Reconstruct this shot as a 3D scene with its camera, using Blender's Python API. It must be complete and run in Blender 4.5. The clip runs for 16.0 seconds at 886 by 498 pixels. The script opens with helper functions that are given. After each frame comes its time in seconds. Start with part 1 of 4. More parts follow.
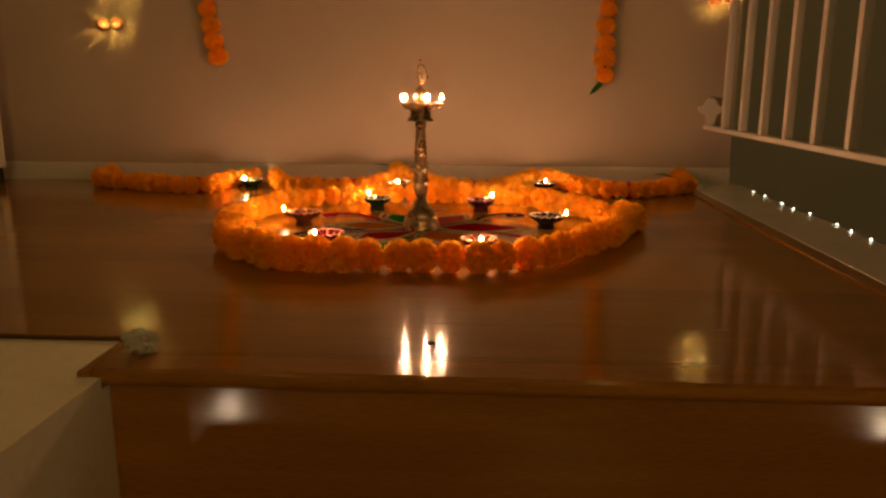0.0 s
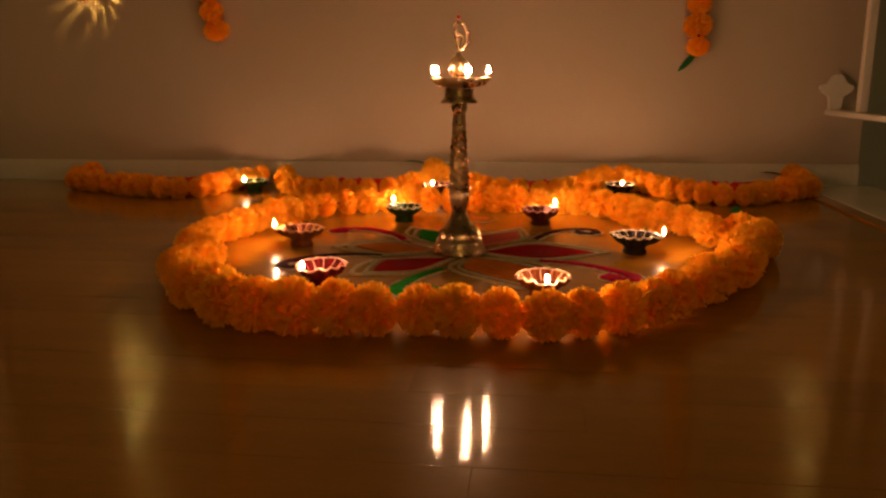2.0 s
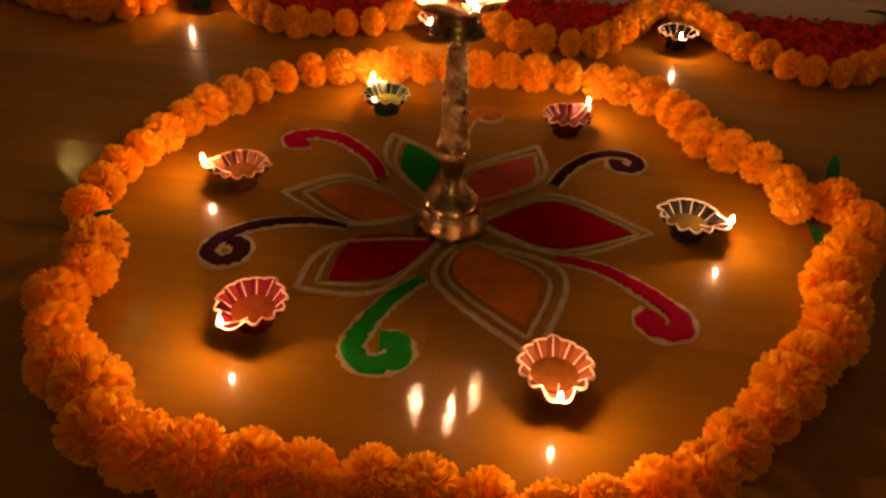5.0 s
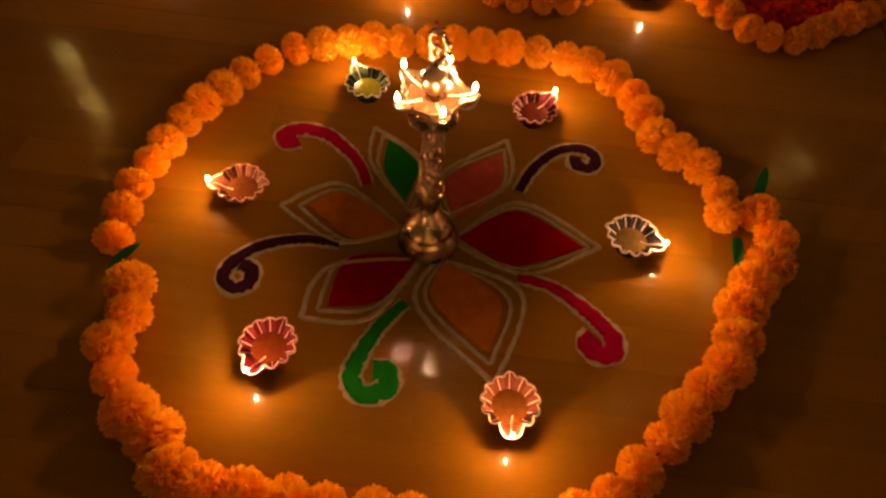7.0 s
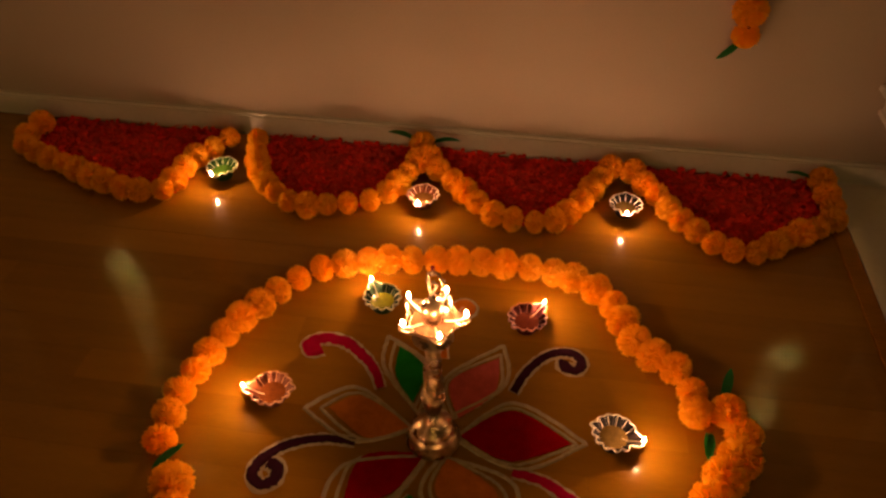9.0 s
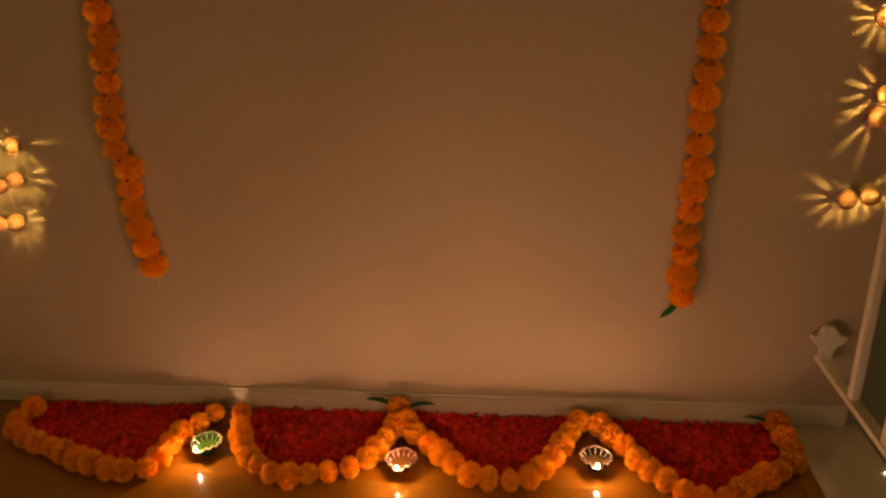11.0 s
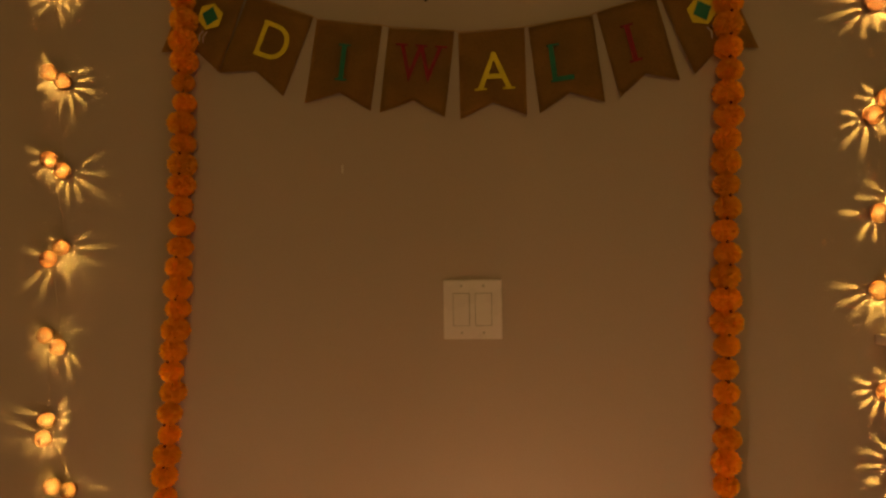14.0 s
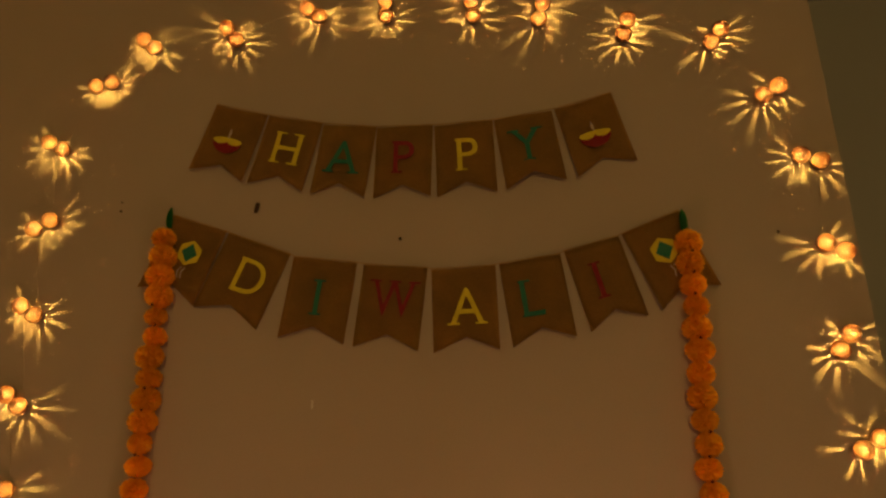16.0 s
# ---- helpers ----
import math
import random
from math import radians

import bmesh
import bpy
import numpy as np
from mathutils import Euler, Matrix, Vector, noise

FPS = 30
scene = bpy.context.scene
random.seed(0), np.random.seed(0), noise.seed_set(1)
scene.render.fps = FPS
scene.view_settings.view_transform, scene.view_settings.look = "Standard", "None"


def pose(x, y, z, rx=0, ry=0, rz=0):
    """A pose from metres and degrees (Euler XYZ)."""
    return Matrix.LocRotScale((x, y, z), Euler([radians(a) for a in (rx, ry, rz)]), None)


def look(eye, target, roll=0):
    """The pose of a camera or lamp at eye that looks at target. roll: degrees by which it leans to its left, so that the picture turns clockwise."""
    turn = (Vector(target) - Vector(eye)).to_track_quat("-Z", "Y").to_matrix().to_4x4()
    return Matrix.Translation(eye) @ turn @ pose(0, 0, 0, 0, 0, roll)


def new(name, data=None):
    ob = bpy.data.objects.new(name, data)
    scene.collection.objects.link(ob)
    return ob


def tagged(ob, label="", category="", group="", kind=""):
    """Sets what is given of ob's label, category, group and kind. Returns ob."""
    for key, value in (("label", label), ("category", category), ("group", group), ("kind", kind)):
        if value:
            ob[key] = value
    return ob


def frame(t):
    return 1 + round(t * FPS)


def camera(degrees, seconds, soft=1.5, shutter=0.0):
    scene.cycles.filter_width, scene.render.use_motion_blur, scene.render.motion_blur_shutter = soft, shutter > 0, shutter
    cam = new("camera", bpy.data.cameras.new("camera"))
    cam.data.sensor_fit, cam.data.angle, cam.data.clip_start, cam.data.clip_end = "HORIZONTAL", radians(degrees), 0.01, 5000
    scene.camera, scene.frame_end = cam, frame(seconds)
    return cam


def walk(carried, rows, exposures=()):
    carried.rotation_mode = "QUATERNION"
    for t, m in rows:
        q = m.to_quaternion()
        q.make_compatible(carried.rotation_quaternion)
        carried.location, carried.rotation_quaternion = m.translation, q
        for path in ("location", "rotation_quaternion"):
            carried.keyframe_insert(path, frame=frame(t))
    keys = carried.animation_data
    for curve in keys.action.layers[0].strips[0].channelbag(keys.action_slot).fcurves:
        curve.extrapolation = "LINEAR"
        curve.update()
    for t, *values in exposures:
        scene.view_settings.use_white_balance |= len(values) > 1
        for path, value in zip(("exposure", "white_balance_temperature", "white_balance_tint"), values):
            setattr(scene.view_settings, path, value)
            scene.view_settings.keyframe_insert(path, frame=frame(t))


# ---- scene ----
cam = camera(61.1, 16.0, soft=2.5)
PATH = [
    (0, (0.221, -2.237, 0.283), (0.106, -0.286, -0.141), 0.2),
    (0.3, (0.232, -2.143, 0.312), (0.073, -0.197, -0.121), 0.5),
    (0.5, (0.255, -2.114, 0.375), (0.048, -0.182, -0.096), 0.8),
    (0.8, (0.256, -2.028, 0.383), (-0.002, -0.102, -0.091), 0.6),
    (1, (0.26, -2.028, 0.407), (-0.023, -0.117, -0.11), 0.6),
    (1.5, (0.229, -1.909, 0.298), (-0.033, 0.012, -0.193), 0.4),
    (2, (0.197, -1.812, 0.251), (-0.044, 0.123, -0.194), -0.4),
    (2.5, (0.162, -1.687, 0.26), (-0.038, 0.237, -0.247), 0.2),
    (3, (0.128, -1.605, 0.305), (-0.034, 0.272, -0.366), 0.9),
    (3.5, (0.135, -1.568, 0.349), (0.019, 0.234, -0.51), 1.6),
    (4, (0.148, -1.483, 0.359), (-0.001, 0.256, -0.617), 2.4),
    (4.5, (0.169, -1.428, 0.409), (-0.029, 0.221, -0.704), 2.6),
    (4.7, (0.172, -1.42, 0.435), (-0.048, 0.199, -0.718), 2.2),
    (6.8, (0.137, -1.318, 0.738), (0.054, -0.116, -0.859), 3.1),
    (7, (0.152, -1.309, 0.767), (0.061, -0.144, -0.857), 3.8),
    (7.5, (0.187, -1.3, 0.814), (0.045, -0.177, -0.835), 2.7),
    (8, (0.184, -1.318, 0.857), (-0.005, -0.06, -0.686), 0.3),
    (8.2, (0.185, -1.33, 0.869), (-0.018, -0.011, -0.62), -0.1),
    (10.3, (0.194, -1.449, 0.951), (0.003, 0.292, -0.014), 0.5),
    (10.5, (0.199, -1.459, 0.952), (0.017, 0.327, 0.07), 0.2),
    (10.8, (0.209, -1.456, 0.968), (0.025, 0.376, 0.186), -0.8),
    (11, (0.212, -1.455, 0.982), (0.018, 0.393, 0.244), -1.5),
    (11.5, (0.204, -1.475, 1.008), (-0.032, 0.415, 0.399), -1.7),
    (12, (0.214, -1.498, 1.016), (-0.053, 0.419, 0.514), -1.7),
    (12.5, (0.218, -1.522, 1.025), (-0.062, 0.418, 0.628), -1.4),
    (13, (0.22, -1.534, 1.042), (-0.076, 0.43, 0.806), -1.3),
    (13.5, (0.22, -1.539, 1.071), (-0.078, 0.438, 1.001), -1.0),
    (14, (0.217, -1.556, 1.098), (-0.057, 0.424, 1.157), -0.8),
    (14.5, (0.209, -1.564, 1.114), (-0.029, 0.412, 1.312), -0.8),
    (15, (0.216, -1.557, 1.123), (-0.022, 0.396, 1.48), -0.3),
    (15.5, (0.225, -1.556, 1.139), (0.004, 0.375, 1.613), -0.9),
    (16, (0.222, -1.542, 1.12), (0.032, 0.343, 1.761), -1.2),
]
walk(cam, [(t, look(eye, target, roll)) for t, eye, target, roll in PATH],
     [(0, 0.1, 6750, 13), (1.5, -0.1, 6750, 13), (2.5, -0.22, 6750, 12), (4.5, -0.42, 7050, 16), (7, -0.48, 7250, 19), (8, -0.54, 7250, 19), (10.5, -0.02, 6850, 14), (12, 0.1, 6800, 14), (14, 0.4, 6750, 13), (16, 0.66, 6750, 13)])

# ---------------------------------------------------------------- light
world = bpy.data.worlds.new("night")
scene.world = world
world.use_nodes = True
world.node_tree.nodes["Background"].inputs[0].default_value = (0.9, 0.60, 0.24, 1)
world.node_tree.nodes["Background"].inputs[1].default_value = 0.007

FLAME_POWER = 2450.0
WICK_POWER = 2400.0
BULB_WATTS = 0.24
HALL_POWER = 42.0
FILL_LIGHT_POWER = 25.0


# ---------------------------------------------------------------- materials
def srgb(r, g, b):
    return tuple(((c / 255 + 0.055) / 1.055) ** 2.4 if c > 10 else c / 255 / 12.92 for c in (r, g, b))


def make_material(name, colour, rough=0.6, metal=0.0, vary=0.15, scale=8.0, fine=120.0, bump=0.15, depth=0.002,
                  thin=0.0, per_object=0.0, stretch=(1, 1, 1), shine=0.5, coat=0.0, coat_rough=0.2):
    """Principled surface with broad and fine variation of colour, gloss and relief, in metres."""
    m = bpy.data.materials.new(name)
    m.use_nodes = True
    t = m.node_tree
    b = t.nodes["Principled BSDF"]
    out = t.nodes["Material Output"]
    co = t.nodes.new("ShaderNodeTexCoord")
    mp = t.nodes.new("ShaderNodeMapping")
    mp.inputs["Scale"].default_value = stretch
    t.links.new(co.outputs["Object"], mp.inputs[0])
    n1 = t.nodes.new("ShaderNodeTexNoise")
    n1.inputs["Scale"].default_value, n1.inputs["Detail"].default_value = scale, 4
    n2 = t.nodes.new("ShaderNodeTexNoise")
    n2.inputs["Scale"].default_value, n2.inputs["Detail"].default_value = fine, 3
    t.links.new(mp.outputs[0], n1.inputs[0])
    t.links.new(mp.outputs[0], n2.inputs[0])
    add = t.nodes.new("ShaderNodeMath")
    add.operation = "ADD"
    t.links.new(n1.outputs[0], add.inputs[0])
    t.links.new(n2.outputs[0], add.inputs[1])
    last = add.outputs[0]
    if per_object:
        info = t.nodes.new("ShaderNodeObjectInfo")
        mad = t.nodes.new("ShaderNodeMath")
        mad.operation = "MULTIPLY_ADD"
        mad.inputs[1].default_value = per_object
        t.links.new(info.outputs["Random"], mad.inputs[0])
        t.links.new(last, mad.inputs[2])
        last = mad.outputs[0]
    rng = t.nodes.new("ShaderNodeMapRange")
    rng.inputs["From Min"].default_value, rng.inputs["From Max"].default_value = 0.6, 1.4 + per_object
    rng.inputs["To Min"].default_value, rng.inputs["To Max"].default_value = 1 - vary, 1 + vary
    t.links.new(last, rng.inputs[0])
    mul = t.nodes.new("ShaderNodeVectorMath")
    mul.operation = "SCALE"
    mul.inputs[0].default_value = colour[:3]
    t.links.new(rng.outputs[0], mul.inputs["Scale"])
    t.links.new(mul.outputs[0], b.inputs["Base Color"])
    rr = t.nodes.new("ShaderNodeMapRange")
    rr.inputs["From Min"].default_value, rr.inputs["From Max"].default_value = 0.3, 0.7
    rr.inputs["To Min"].default_value, rr.inputs["To Max"].default_value = max(0.02, rough * 0.8), min(1, rough * 1.2)
    t.links.new(n1.outputs[0], rr.inputs[0])
    t.links.new(rr.outputs[0], b.inputs["Roughness"])
    b.inputs["Metallic"].default_value = metal
    b.inputs["Specular IOR Level"].default_value = shine
    b.inputs["Coat Weight"].default_value, b.inputs["Coat Roughness"].default_value = coat, coat_rough
    if bump:
        bp = t.nodes.new("ShaderNodeBump")
        bp.inputs["Strength"].default_value, bp.inputs["Distance"].default_value = bump, depth
        t.links.new(n2.outputs[0], bp.inputs["Height"])
        t.links.new(bp.outputs[0], b.inputs["Normal"])
    if thin:
        tr = t.nodes.new("ShaderNodeBsdfTranslucent")
        t.links.new(mul.outputs[0], tr.inputs[0])
        mx = t.nodes.new("ShaderNodeMixShader")
        mx.inputs[0].default_value = thin
        t.links.new(b.outputs[0], mx.inputs[1])
        t.links.new(tr.outputs[0], mx.inputs[2])
        t.links.new(mx.outputs[0], out.inputs[0])
    return m


def make_glow(name, colour, strength):
    m = bpy.data.materials.new(name)
    m.use_nodes = True
    b = m.node_tree.nodes["Principled BSDF"]
    b.inputs["Base Color"].default_value = (0.02, 0.02, 0.02, 1)
    b.inputs["Emission Color"].default_value = (*colour, 1)
    b.inputs["Emission Strength"].default_value = strength
    return m


WALL = make_material("wall paint", (0.46, 0.38, 0.315), 0.75, vary=0.05, scale=2.5, fine=260, bump=0.12, depth=0.001)
FAR_WALL = make_material("grey wall paint", (0.46, 0.46, 0.445), 0.8, vary=0.05, scale=2.0, fine=240, bump=0.1, depth=0.001)
CEILING = make_material("ceiling paint", (0.7, 0.68, 0.64), 0.9, vary=0.04, scale=3, fine=200, bump=0.2)
WHITE = make_material("white trim paint", (0.66, 0.63, 0.58), 0.42, vary=0.06, scale=6, fine=90, bump=0.06)
CREAM = make_material("cream skirt paint", (0.84, 0.77, 0.67), 0.6, vary=0.08, scale=5, fine=90, bump=0.1)
OAK = make_material("varnished oak", (0.27, 0.122, 0.009), 0.055, vary=0.22, scale=5, fine=70, bump=0.13, depth=0.0006,
                    per_object=0.7, stretch=(0.9, 9, 1), coat=0.15, coat_rough=0.3, shine=0.38)
OAK_DARK = make_material("dark varnished oak", (0.32, 0.130, 0.010), 0.10, vary=0.25, scale=4, fine=60, bump=0.05, depth=0.0006,
                         stretch=(0.9, 8, 8))
OAK_WORN = make_material("worn oak tread", (0.20, 0.085, 0.016), 0.4, vary=0.3, scale=4, fine=60, bump=0.1, depth=0.0006, stretch=(0.9, 8, 8))
GLOSS_WHITE = make_material("glossy white ledge paint", (0.66, 0.63, 0.58), 0.16, vary=0.06, scale=6, fine=90, bump=0.04)
SUBFLOOR = make_material("dark joint", (0.10, 0.045, 0.012), 0.6)
MARIGOLD = make_material("marigold cloth", (1.0, 0.58, 0.05), 0.9, vary=0.14, scale=25, fine=180, bump=0.2, thin=0.55, per_object=0.8)
CORD = make_material("garland cord", (0.12, 0.02, 0.015), 0.8)
LEAF = make_material("green ribbon leaf", (0.012, 0.22, 0.05), 0.45, vary=0.2, scale=30, thin=0.25)
RED_PETAL = make_material("red petal", (0.78, 0.032, 0.014), 0.7, vary=0.45, scale=22, fine=130, bump=0.3, thin=0.2)
RED_BED = make_material("red petal bed", (0.62, 0.022, 0.010), 0.9, vary=0.4, scale=40, fine=150, bump=0.8, depth=0.004)
BRASS = make_material("aged brass", (0.29, 0.21, 0.115), 0.29, 1.0, vary=0.35, scale=45, fine=260, bump=0.35, depth=0.0012)
FLAME = make_glow("flame", (1.0, 0.505, 0.235), FLAME_POWER)
WICK_FLAME = make_glow("wick flame", (1.0, 0.505, 0.235), WICK_POWER)
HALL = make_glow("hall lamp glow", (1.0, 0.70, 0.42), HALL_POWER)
# emission of the added fill light behind the camera
FILL_GLOW = make_glow("fill light glow", (1.0, 0.65, 0.18), FILL_LIGHT_POWER)
FAIRY = make_glow("fairy light", (0.95, 1.0, 0.72), 8.0)
WAX = make_material("oil and wax", (0.09, 0.04, 0.018), 0.12, vary=0.2, scale=60)
WICK = make_material("cotton wick", (0.5, 0.42, 0.3), 0.9)
LANTERN = make_material("gilded lantern metal", (0.10, 0.034, 0.010), 0.45, 0.0, vary=0.15, scale=80)
WIRE = make_material("clear wire", (0.45, 0.37, 0.29), 0.5)
BURLAP = make_material("burlap", (0.42, 0.24, 0.065), 0.9, vary=0.3, scale=14, fine=420, bump=0.7, depth=0.002, thin=0.12)
PLASTIC = make_material("white switch plastic", (0.74, 0.68, 0.66), 0.28, vary=0.03, scale=10, fine=60, bump=0.0)
# darker copy of the switch plastic, with the shade round the rockers painted in
PLASTIC_SHADE = make_material("switch plastic with painted shade", (0.16, 0.14, 0.12), 0.5, vary=0.03, scale=10, fine=60, bump=0.0)
# near-black for wires, nails and crumb, and for the painted shade under the door edge
GAP = make_material("dark gap", (0.02, 0.015, 0.012), 0.9)
STEEL = make_material("screw steel", (0.45, 0.43, 0.4), 0.3, 1.0)
BROWN_RAIL = make_material("dark stained handrail", (0.09, 0.03, 0.012), 0.25, vary=0.3, scale=6, stretch=(8, 1, 8))
CLEAR_BAG = make_material("crumpled white plastic", (0.62, 0.60, 0.58), 0.1, vary=0.3, scale=90, fine=200, bump=0.4)
CLEAR_BAG.node_tree.nodes["Principled BSDF"].inputs["Transmission Weight"].default_value = 0.35
POWDER_WHITE = make_material("white powder", (0.40, 0.32, 0.21), 0.95, vary=0.35, scale=90, fine=700, bump=0.8, depth=0.001, shine=0.12)
POWDER = {
    "green": make_material("green powder", (0.008, 0.20, 0.02), 0.95, vary=0.25, scale=60, fine=700, bump=0.9, depth=0.001, shine=0.02),
    "pink": make_material("pink powder", (0.50, 0.09, 0.09), 0.95, vary=0.3, scale=60, fine=700, bump=0.9, depth=0.001, shine=0.02),
    "red": make_material("red powder", (0.30, 0.001, 0.004), 0.95, vary=0.25, scale=60, fine=700, bump=0.9, depth=0.001, shine=0.02),
    "orange": make_material("orange powder", (0.47, 0.14, 0.02), 0.95, vary=0.3, scale=50, fine=700, bump=0.9, depth=0.001, shine=0.02),
    "magenta": make_material("magenta powder", (0.33, 0.004, 0.04), 0.95, vary=0.25, scale=60, fine=700, bump=0.9, depth=0.001, shine=0.02),
    "purple": make_material("dark purple powder", (0.035, 0.008, 0.02), 0.95, vary=0.3, scale=60, fine=700, bump=0.9, depth=0.001, shine=0.02),
}
INK = {
    "yellow": make_material("yellow paint", (0.74, 0.60, 0.03), 0.7, vary=0.12, scale=60, fine=400, bump=0.3),
    "teal": make_material("teal paint", (0.012, 0.17, 0.10), 0.7, vary=0.15, scale=60, fine=400, bump=0.3),
    "red": make_material("red paint", (0.24, 0.004, 0.008), 0.7, vary=0.15, scale=60, fine=400, bump=0.3),
    "white": make_material("white line paint", (0.6, 0.5, 0.4), 0.7, vary=0.15, scale=60, fine=400, bump=0.3),
    "dark": make_material("dark brown paint", (0.05, 0.02, 0.01), 0.7, vary=0.15, scale=60, fine=400, bump=0.3),
}


# ---------------------------------------------------------------- mesh helpers
def mesh_of(bm, name, material, smooth=False):
    me = bpy.data.meshes.new(name)
    bmesh.ops.recalc_face_normals(bm, faces=bm.faces)
    bm.to_mesh(me)
    bm.free()
    me.materials.append(material)
    if smooth:
        me.polygons.foreach_set("use_smooth", [True] * len(me.polygons))
    return me


def part(name, bm, material, parent, label="", smooth=False):
    ob = new(name, mesh_of(bm, name, material, smooth))
    ob.parent = parent
    return tagged(ob, label)


def child(name, me, parent, m, label=""):
    """One more object on a shared mesh."""
    ob = new(name, me)
    ob.parent = parent
    ob.matrix_basis = m
    return tagged(ob, label)


def thing(name, label, category, at=(0, 0, 0), group="", kind=""):
    ob = new(name)
    ob.empty_display_size = 0.02
    ob.location = at
    return tagged(ob, label, category, group, kind)


def solid(name, bm, material, label, category, kind="", group="", smooth=False):
    return tagged(new(name, mesh_of(bm, name, material, smooth)), label, category, group, kind)


def add_box(bm, lo, hi, bevel=0.0):
    vs = [bm.verts.new((x, y, z)) for x in (lo[0], hi[0]) for y in (lo[1], hi[1]) for z in (lo[2], hi[2])]
    fs = [bm.faces.new([vs[i] for i in f]) for f in
          ((0, 1, 3, 2), (4, 6, 7, 5), (0, 4, 5, 1), (2, 3, 7, 6), (0, 2, 6, 4), (1, 5, 7, 3))]
    if bevel:
        es = list({e for f in fs for e in f.edges})
        bmesh.ops.bevel(bm, geom=es, offset=bevel, segments=2, affect="EDGES", profile=0.6)
    return bm


def box(lo, hi, bevel=0.0):
    return add_box(bmesh.new(), lo, hi, bevel)


def lathe(bm, profile, around=32, centre=(0, 0), squash=1.0):
    """Turns (radius, height) pairs round an upright axis."""
    rings = []
    for r, z in profile:
        rings.append([bm.verts.new((centre[0] + max(r, 1e-5) * math.cos(2 * math.pi * i / around),
                                    centre[1] + squash * max(r, 1e-5) * math.sin(2 * math.pi * i / around), z)) for i in range(around)])
    for a, b in zip(rings, rings[1:]):
        for i in range(around):
            j = (i + 1) % around
            bm.faces.new((a[i], a[j], b[j], b[i]))
    bm.faces.new(rings[0][::-1])
    bm.faces.new(rings[-1])
    return bm


def tube(bm, path, radius, sides=6, closed=False):
    pts = [Vector(p) for p in path]
    n = len(pts)
    rings = []
    for i, p in enumerate(pts):
        a = pts[(i - 1) % n] if closed or i else p
        b = pts[(i + 1) % n] if closed or i < n - 1 else p
        d = (b - a).normalized()
        u = d.cross(Vector((0.13, 0.21, 0.97)))
        if u.length < 1e-3:
            u = d.cross(Vector((1, 0, 0)))
        u.normalize()
        v = d.cross(u)
        r = radius[i] if isinstance(radius, (list, tuple)) else radius
        rings.append([bm.verts.new(p + r * (math.cos(2 * math.pi * k / sides) * u + math.sin(2 * math.pi * k / sides) * v)) for k in range(sides)])
    for i in range(n if closed else n - 1):
        a, b = rings[i], rings[(i + 1) % n]
        for k in range(sides):
            l = (k + 1) % sides
            bm.faces.new((a[k], a[l], b[l], b[k]))
    if not closed:
        bm.faces.new(rings[0][::-1])
        bm.faces.new(rings[-1])
    return bm


def curve_through(keys, step, closed=False):
    """Smooth line through keys, resampled at even steps."""
    ks = [Vector(k) for k in keys]
    n = len(ks)
    dense = []
    for i in range(n if closed else n - 1):
        p0, p1, p2, p3 = (ks[(i + j) % n] if closed else ks[min(max(i + j, 0), n - 1)] for j in (-1, 0, 1, 2))
        for s in range(16):
            t = s / 16
            dense.append(0.5 * (2 * p1 + (p2 - p0) * t + (2 * p0 - 5 * p1 + 4 * p2 - p3) * t * t + (3 * p1 - p0 - 3 * p2 + p3) * t ** 3))
    dense.append(ks[0] if closed else ks[-1])
    total = sum((b - a).length for a, b in zip(dense, dense[1:]))
    count = max(2, round(total / step) + 1)
    res, acc, k, want = [], 0.0, 0, 0.0
    for i in range(count):
        want = total * i / (count - 1)
        while k < len(dense) - 2 and acc + (dense[k + 1] - dense[k]).length < want:
            acc += (dense[k + 1] - dense[k]).length
            k += 1
        seg = (dense[k + 1] - dense[k]).length or 1e-9
        res.append(dense[k].lerp(dense[k + 1], min(1, (want - acc) / seg)))
    return res


def slab(bm, outline, z0, z1):
    """Flat-topped piece with the outline [(x, y)], from z0 up to z1."""
    lo = [bm.verts.new((x, y, z0)) for x, y in outline]
    hi = [bm.verts.new((x, y, z1)) for x, y in outline]
    bm.faces.new(hi)
    bm.faces.new(lo[::-1])
    for i in range(len(lo)):
        j = (i + 1) % len(lo)
        bm.faces.new((lo[i], lo[j], hi[j], hi[i]))
    return bm


# ---------------------------------------------------------------- the setting
LEFT, RIGHT, FRONT, TOP = -1.275, 0.80, -1.535, 2.9
NOTCH_X, NOTCH_Y, RISER_X = -0.192, -1.436, -0.165

floor = solid("floor", slab(bmesh.new(), [(LEFT - 0.1, -0.001), (LEFT - 0.1, NOTCH_Y + 0.004), (NOTCH_X + 0.02, NOTCH_Y + 0.004), (NOTCH_X + 0.02, FRONT + 0.04),
                                          (RIGHT, FRONT + 0.04), (RIGHT, -0.001)], -0.05, -0.0025), SUBFLOOR,
              "glossy varnished oak plank floor of the stair landing", "floor", "structure")
wall_back = solid("wall_back", box((LEFT - 0.12, 0, -0.05), (0.925, 0.12, TOP)), WALL,
                  "beige painted wall behind the festive display", "wall", "structure")
solid("wall_stairwell_return", box((0.805, 0.121, -3), (0.925, 1.0, TOP)), WALL, "beige painted return wall of the stairwell", "wall", "structure")
solid("wall_left", box((LEFT - 0.12, -1.46, -0.05), (LEFT, 0, TOP)), WALL, "beige painted side wall of the landing", "wall", "structure")
solid("wall_far", box((2.2, -6, -3), (2.32, 1.1, TOP)), FAR_WALL, "grey painted wall across the open stairwell", "wall", "structure")
